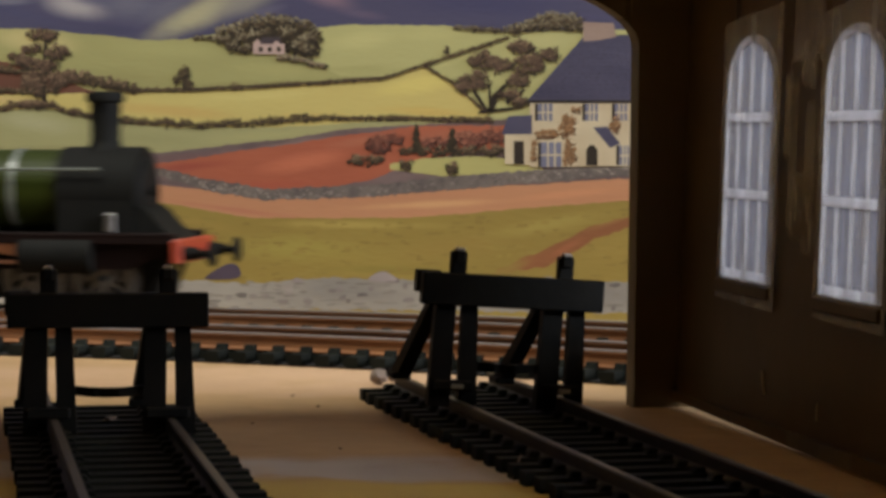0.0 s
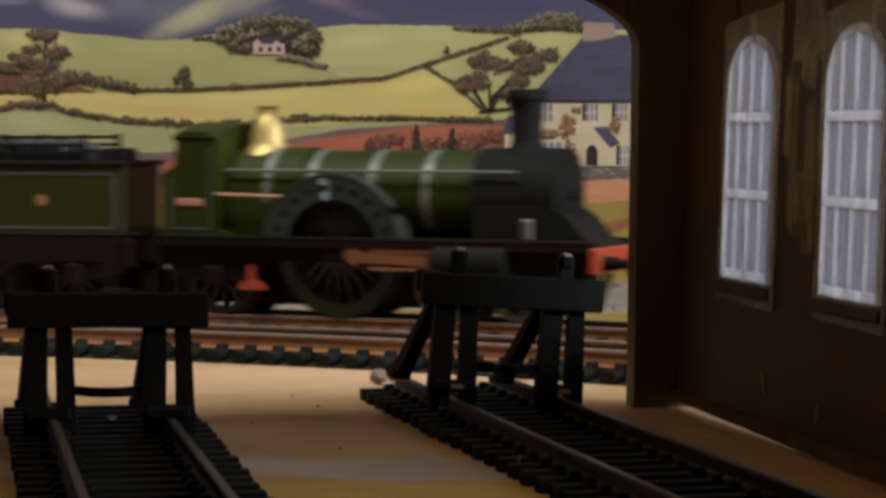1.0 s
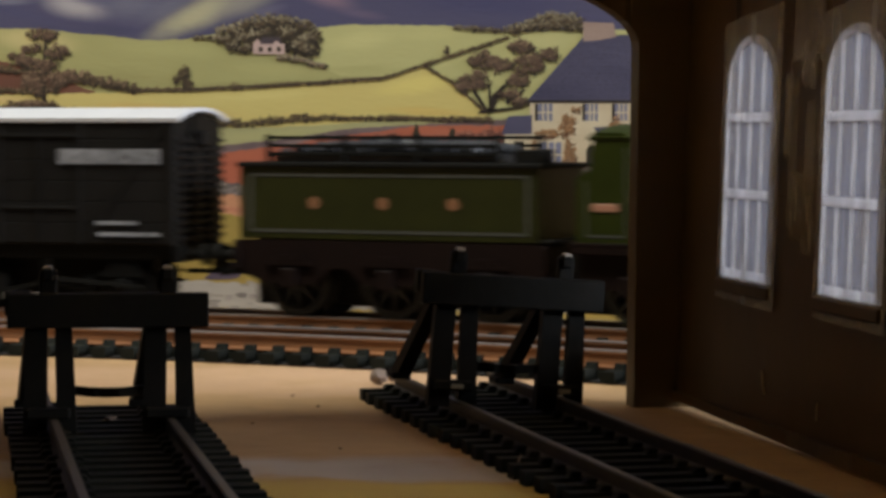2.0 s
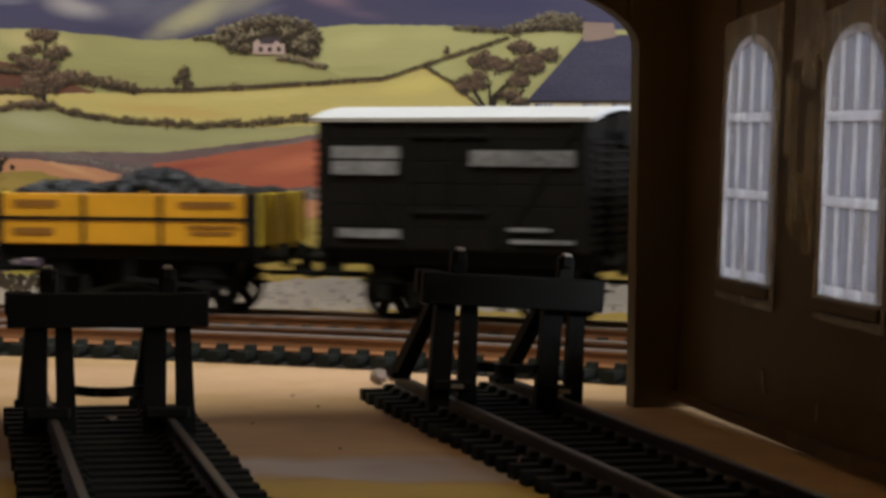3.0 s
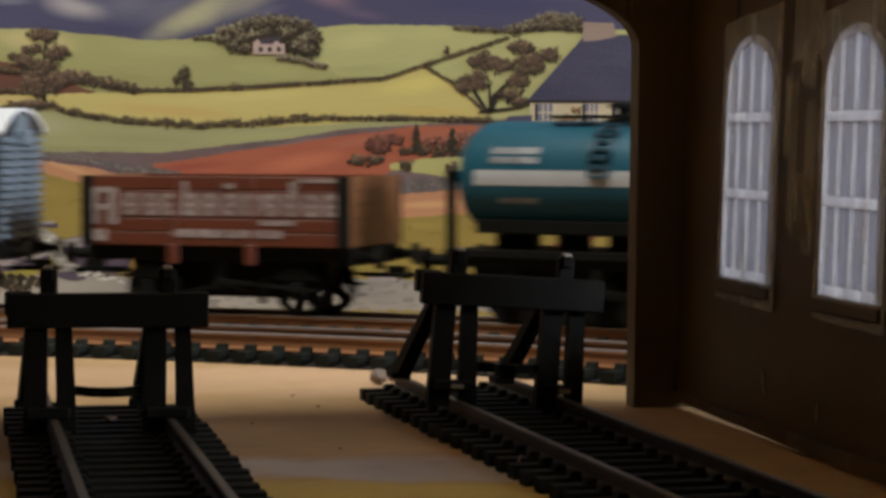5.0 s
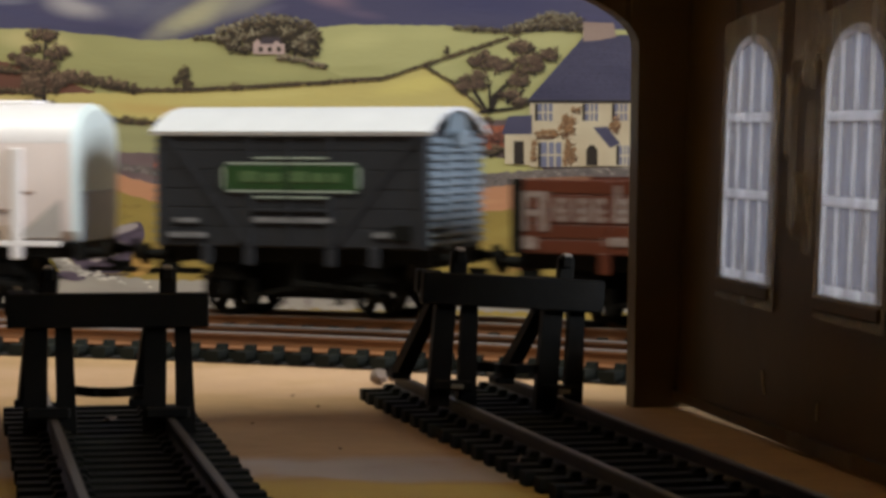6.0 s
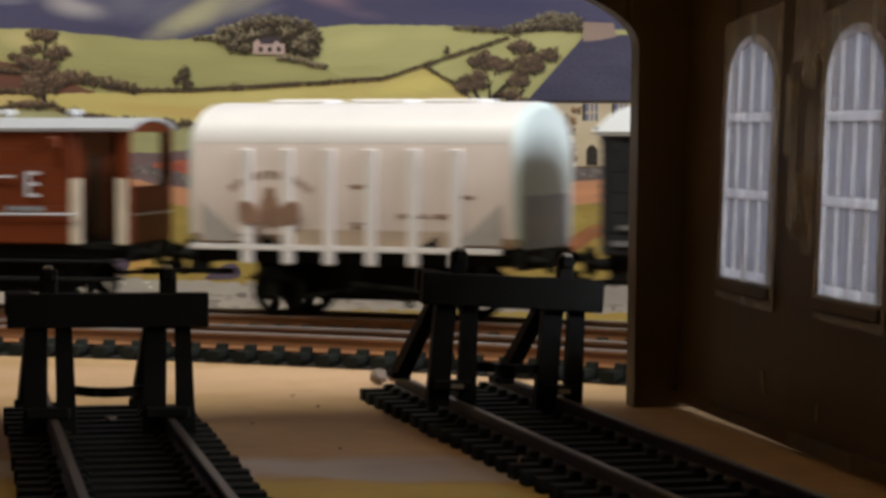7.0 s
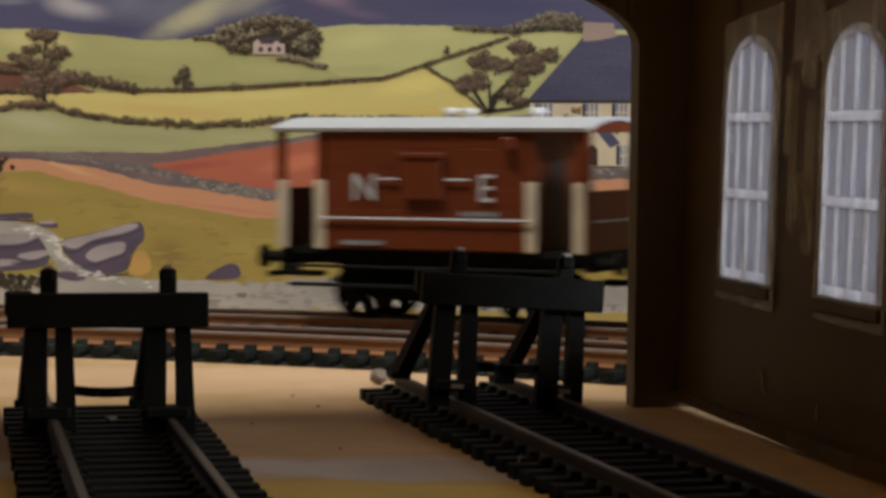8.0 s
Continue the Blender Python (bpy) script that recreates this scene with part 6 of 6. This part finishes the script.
    for pts, m in (([(-80, 380), (0, 379), (59, 375), (61, 388), (30, 386), (-80, 388)], P_SHADE), ([(62, 393), (101, 392), (106, 404), (74, 402)], P_SHADE), ([(66, 392), (98, 391), (100, 396), (72, 397)], P_ROCK),
                   ([(-80, 420), (64, 412), (84, 440), (89, 468), (54, 478), (-80, 486)], P_SHADE), ([(-80, 422), (0, 416), (62, 412), (70, 421), (32, 434), (-80, 432)], P_ROCK),
                   ([(22, 452), (80, 441), (90, 450), (56, 462)], P_ROCK), ([(-40, 462), (20, 458), (44, 466), (-10, 474)], P_ROCK),
                   ([(106, 424), (163, 414), (240, 392), (254, 395), (258, 424), (240, 438), (226, 486), (149, 482), (112, 446)], P_SHADE),
                   ([(110, 425), (163, 415), (238, 393), (249, 400), (224, 412), (164, 424), (134, 442), (113, 436)], P_ROCK),
                   ([(148, 454), (168, 436), (225, 425), (221, 448), (198, 454), (168, 466)], P_ROCK), ([(90, 486), (120, 478), (160, 492), (130, 500)], P_SHADE),
                   ([(230, 450), (258, 440), (272, 478), (244, 492), (226, 480)], P_GOLDTUFT), ([(356, 496), (378, 480), (404, 466), (422, 468), (430, 494)], P_SHADE),
                   ([(646, 498), (664, 484), (680, 479), (700, 490), (708, 500)], P_ROCK), ([(672, 492), (700, 488), (710, 500), (680, 500)], P_SHADE), ([(510, 500), (526, 490), (544, 500)], P_ROCK)):
        patch("painted_rock", rounded(pts), m, 20 if m is not P_ROCK else 21)
    P_CREV = paint("rock_crevice", (58, 48, 62), (46, 40, 52), scale=160)
    for top in ([(112, 444), (134, 446), (164, 428), (226, 415), (254, 404)], [(150, 468), (170, 468), (200, 457), (224, 450)], [(0, 436), (32, 437), (70, 424)], [(20, 464), (56, 464), (90, 453)], [(0, 388), (30, 388), (62, 390)], [(150, 484), (190, 486), (228, 484)]):
        stroke("painted_crevice", top, [(x, y + 3.0) for x, y in top], P_CREV, 21.5, 0.8, step=4)
    dabs("painted_foam", [(random.gauss(0, 1) * 5 + x, y + random.gauss(0, 4), random.uniform(3, 8), random.uniform(1, 2.2)) for x, y in [(curve_at([(0, 30), (1, 100), (2, 104), (3, 150), (4, 280)], k), curve_at([(0, 398), (1, 424), (2, 452), (3, 486), (4, 504)], k)) for k in [random.uniform(0, 4) for _ in range(90)]]],
         paint("foam", (190, 186, 176), (150, 146, 146), scale=140, island=0.25), 22)
    dabs("painted_pebbles", [(random.gauss(510, 60), random.uniform(508, 536), random.uniform(5, 12), random.uniform(4, 7)) for _ in range(13)] + [(random.uniform(620, 1100), random.uniform(492, 552), random.uniform(4, 14), random.uniform(3, 6)) for _ in range(16)],
         paint("pebble", (128, 121, 116), (92, 87, 90), scale=140, island=0.35), 20)
    dabs("painted_scrub", clump(-40, 290, 70, 14, 70, 7) + clump(20, 500, 60, 12, 40, 8), P_DARKLEAF, 21)
    # hedges: a thin stroke of shade under rows of small bushes
    upper = [(0, 123), (60, 128), (110, 134), (160, 146), (240, 160), (330, 159), (430, 155), (560, 147), (680, 139), (750, 116), (820, 93), (900, 67)]
    spur = [(750, 117), (800, 145), (860, 197)]
    lower = [(10, 192), (40, 183), (80, 184), (138, 200), (207, 212), (276, 217), (345, 221), (424, 219), (493, 214), (557, 209), (700, 209), (872, 213)]
    for pts, half in ((upper, 2.2), (spur, 1.8), (lower, 2.0)):
        stroke("painted_hedge_line", [(x, y - half) for x, y in pts], [(x, y + half) for x, y in pts], paint("hedge_line", (84, 74, 46), (62, 54, 36), scale=200), 21.6, 0.9, step=4)
    hedge = (L_DARK, L_BROWN, L_OLIVE)
    Foliage().row([(-300, 150)] + upper[:5], 5.0, 4.0, 1.7, 0.45).row(upper[4:9], 3.0, 2.6, 1.3, 0.35).row(upper[8:], 2.4, 2.4, 1.3, 0.6).lay("painted_hedge", hedge, 22)
    Foliage().row(spur, 2.0, 2.2, 1.2, 0.4).lay("painted_hedge", hedge, 22)
    Foliage().row([(-300, 202)] + lower[:5], 4.6, 4.0, 1.6, 0.4).row(lower[4:10], 5.0, 4.2, 1.6, 0.65).row(lower[9:], 3.4, 3.4, 1.5, 0.55).lay("painted_hedge", hedge, 22)
    Foliage().row([(120, 128), (170, 141), (245, 157)], 6.5, 4.6, 1.7, 0.5).row([(0, 160), (60, 162), (110, 160)], 4, 3.5, 1.6, 0.3).lay("painted_bushes", (L_DARK, L_MID, L_TAN), 23)
    Foliage().row([(345, 69), (370, 67), (392, 68)], 3.0, 3.0, 1.5, 0.3).row([(806, 49), (860, 54), (905, 55)], 3.6, 3.2, 1.5, 0.5).mass(915, 52, 20, 8, 5, 1.7, 0.5).row([(930, 50), (985, 46), (1030, 50)], 6, 4.5, 1.7, 0.5)\
        .mass(984, 36, 42, 11, 6, 1.8, 0.6).mass(948, 45, 20, 8, 5, 1.8, 0.5).lay("painted_bushes", (L_DARK, L_MID, L_PALE), 22.5)
    Foliage().mass(420, 155, 7, 5, 4, 1.5, 0.3).mass(790, 90, 5, 5, 3, 1.4, 0.3).lay("painted_bushes", (L_DARK, L_BROWN, L_OLIVE), 22.8)

    # trees
    def tree(trunks, crowns, tones, knob, leaf, pale, layer=23):
        for pts in trunks:
            patch("painted_trunk", pts, P_DARK, layer)
        f = Foliage()
        for c in crowns:
            f.mass(*c, knob, leaf, pale)
        f.lay("painted_crown", tones, layer + 1)
    tree([[(76, 192), (85, 192), (83, 120), (88, 70), (82, 70), (77, 120)], [(80, 124), (110, 98), (107, 95), (78, 116)], [(78, 120), (48, 100), (46, 104), (76, 126)]],
         [(79, 63, 27, 10), (62, 86, 15, 8), (41, 105, 22, 11), (106, 94, 20, 11), (74, 116, 32, 9), (80, 143, 38, 18), (72, 163, 16, 7), (60, 186, 36, 5), (118, 140, 22, 10)], (L_DARK, L_BROWN, L_TAN), 5.2, 1.8, 0.34)
    tree([[(325, 162), (330, 162), (329, 138), (326, 138)]], [(328, 130, 13, 10), (320, 143, 10, 8), (336, 146, 9, 8)], (L_DARK, L_MID, L_OLIVE), 4.2, 1.7, 0.3)
    dabs("painted_wood", clump(478, 66, 80, 24, 330, 6) + clump(535, 84, 30, 14, 70, 5), P_DARKLEAF, 22.5)
    tree([], [(397, 72, 11, 9), (404, 56, 13, 9), (429, 50, 15, 10), (458, 42, 16, 10), (488, 38, 16, 10), (517, 40, 15, 10), (542, 50, 14, 11), (558, 62, 11, 11), (440, 66, 14, 10), (470, 58, 14, 9), (510, 58, 14, 10), (545, 72, 14, 10),
              (420, 80, 14, 9), (434, 86, 11, 8), (532, 84, 14, 9), (553, 88, 12, 8)], (L_DARK, L_MID, L_PALE), 8.0, 2.0, 0.62, 23.4)
    Foliage().row([(493, 100), (530, 106), (580, 121)], 5.0, 4.5, 1.7, 0.7).lay("painted_scrub", (L_DARK, L_TAN, L_PALE), 25)
    tree([[(862, 200), (873, 200), (884, 168), (900, 150), (894, 148), (872, 168)], [(866, 196), (858, 196), (836, 162), (842, 160)], [(866, 196), (872, 196), (868, 150), (864, 150)], [(880, 176), (914, 166), (912, 162), (878, 170)], [(900, 150), (936, 120), (932, 116), (894, 144)],
          [(846, 202), (926, 192), (926, 188), (850, 196)], [(898, 186), (930, 160), (927, 157), (894, 180)]],
         [(858, 106, 25, 15), (841, 143, 28, 16), (822, 156, 12, 9), (885, 117, 20, 13), (924, 84, 23, 12), (969, 96, 20, 11), (936, 116, 28, 15), (915, 143, 22, 11), (905, 168, 20, 7), (925, 180, 16, 8)], (L_DARK, L_BROWN, L_TAN), 5.6, 1.8, 0.26)
    # cottage among the far trees
    patch("painted_cottage", [(450, 96), (450, 78), (458, 70), (466, 77), (484, 77), (492, 70), (500, 78), (506, 78), (506, 97)], paint("pink_cottage", (186, 160, 150), (160, 132, 126)), 27)
    patch("painted_cottage_roof", [(462, 79), (466, 67), (498, 66), (500, 79), (490, 73), (484, 79), (468, 79)], paint("cottage_roof", (72, 62, 70), (58, 50, 58)), 27.5)
    for x in (460, 476, 492):
        patch("painted_window", [(x, 92), (x, 84), (x + 7, 84), (x + 7, 92)], P_DARK, 28)
    # garden shrubs
    R_DARK = paint("rust_shade", (76, 46, 40), (58, 38, 34), scale=200, island=0.25)
    R_MID = paint("rust_mid", (122, 66, 50), (98, 54, 42), scale=200, island=0.3)
    R_LIT = paint("rust_lit", (162, 100, 74), (138, 84, 62), scale=200, island=0.25)
    Foliage().mass(674, 256, 24, 15, 6, 2.0, 0.3).mass(700, 246, 16, 8, 5, 2.0, 0.3).mass(830, 248, 34, 12, 6, 2.0, 0.55).mass(876, 240, 22, 12, 6, 2.0, 0.5).mass(770, 252, 24, 9, 5, 2.0, 0.5).lay("painted_shrubs", (R_DARK, R_MID, R_LIT), 22)
    Foliage().mass(800, 298, 14, 9, 6, 2.0, 0.2).mass(722, 293, 12, 8, 5, 2.0, 0.2).mass(770, 268, 60, 6, 5, 1.9, 0.3).mass(650, 284, 34, 7, 5, 1.9, 0.45).mass(856, 266, 34, 8, 5, 1.9, 0.4).mass(908, 262, 14, 18, 6, 2.0, 0.3).lay("painted_shrubs", (L_DARK, L_MID, L_TAN), 23)
    for x in (738, 802):
        dabs("painted_conifer", [(x + random.gauss(0, 0.8) * k * 5, 222 + k * 46, 3 + 4 * k, 4) for k in [random.random() for _ in range(36)]], P_DARKLEAF, 24)
    # stone farmhouse
    house = patch("painted_house", [(938, 296), (938, 176), (1300, 176), (1300, 292)], P_CREAM, 26, label="painted cream farmhouse")
    patch("painted_roof", [(932, 180), (1034, 64), (1240, 60), (1320, 180)], P_SLATE, 28, house)
    slates = []
    for k in range(15):
        y = 78 + k * 6.6
        x = 932 + (180 - y) * 0.88 + 6
        while x < 1180:
            w = random.uniform(4, 11)
            slates.append((x + w / 2, y + random.uniform(-0.6, 0.6), w / 2, 0.8))
            x += w + random.uniform(1, 6)
    dabs("painted_slates", slates, paint("slate_course", (56, 54, 76), (44, 42, 62), scale=200, island=0.3), 28.6)
    patch("painted_eave", [(930, 183), (931, 178), (1320, 178), (1320, 183)], P_DARK, 29, house)
    patch("painted_chimney", [(1032, 74), (1032, 40), (1086, 42), (1090, 66), (1060, 72)], P_PINK, 29, house)
    patch("painted_annex", [(894, 290), (894, 236), (938, 236), (938, 292)], P_CREAM, 27, house)
    patch("painted_roof", [(888, 238), (900, 206), (942, 204), (942, 238)], P_SLATE, 28, house)
    patch("painted_door", [(910, 290), (910, 250), (928, 250), (928, 291)], P_DARK, 29, house)
    patch("painted_porch", [(1028, 294), (1028, 254), (1050, 228), (1076, 256), (1076, 294)], P_CREAM, 30, house)
    patch("painted_roof", [(1050, 226), (1074, 224), (1098, 254), (1080, 262)], P_SLATE, 31, house)
    patch("painted_door", [(1038, 293), (1038, 266), (1044, 257), (1052, 257), (1058, 266), (1058, 293)], P_DARK, 31, house)
    for x, y, w, h in ((952, 184, 26, 30), (1036, 184, 22, 30), (1088, 184, 22, 30), (958, 252, 36, 44), (1096, 258, 18, 34)):
        patch("painted_window", [(x, y + h), (x, y), (x + w, y), (x + w, y + h)], P_BLUEWIN, 28, house)
        for k in (0.3, 0.64):
            patch("painted_bar", [(x + w * k, y + h), (x + w * k, y), (x + w * k + 3, y), (x + w * k + 3, y + h)], P_CREAM, 29, house)
        patch("painted_bar", [(x, y + h * 0.5 + 2), (x, y + h * 0.5 - 1), (x + w, y + h * 0.5 - 1), (x + w, y + h * 0.5 + 2)], P_CREAM, 29, house)
        patch("painted_shutter", [(x - 5, y + h), (x - 5, y), (x, y), (x, y + h)], P_DARK, 29, house)
    I_DARK = paint("ivy_shade", (96, 66, 44), (72, 50, 36), scale=200, island=0.25)
    I_LIT = paint("ivy_lit", (168, 128, 84), (146, 108, 70), scale=200, island=0.25)
    Foliage().mass(1006, 226, 13, 20, 5, 1.7, 0.3).mass(966, 238, 22, 7, 4, 1.7, 0.35).mass(1012, 272, 9, 18, 4, 1.7, 0.4).mass(1088, 220, 7, 16, 4, 1.7, 0.4).mass(946, 268, 4, 20, 3, 1.6, 0.4)\
        .row([(1000, 292), (1006, 250), (1000, 206)], 3, 3, 1.5, 0.3).mass(1020, 196, 8, 6, 4, 1.6, 0.5).lay("painted_ivy", (I_DARK, P_TAN, I_LIT), 29)


painting()

# ---- the train runs round the outer line; wheels and rods turn with it ----


def run(t):
    """Millimetres run since the start: nearly steady, a little faster towards the end."""
    return 105.42 * t - 0.626 * t * t + 0.1135 * t ** 3


def motions():
    for t, s0, ws in ROLLING:
        walk(t, [(f / 30, line_pose(s0 + run(f / 30))) for f in range(0, 241, 6)])
        for w, x, z, r in ws:
            step = 2 if math.degrees(12 / r) > 75 else 3
            frames = list(range(0, 240, step)) + [240]
            walk(w, [(f / 30, pose(x * MM, 0, z * MM, 0, math.degrees(run(f / 30) / r), 0)) for f in frames])
    for rod, y in RODS:
        rows = []
        for f in list(range(0, 240, 2)) + [240]:
            a = radians(-30) + run(f / 30) / 15.0
            bx, bz = 2.2 + 5.0 * math.cos(a), 21.0 - 5.0 * math.sin(a)
            tilt = math.degrees(math.asin((bz - 19.2) / 24.0))
            rows.append((f / 30, pose(bx * MM, y * MM, bz * MM, 0, tilt, 0)))
        walk(rod, rows)


motions()
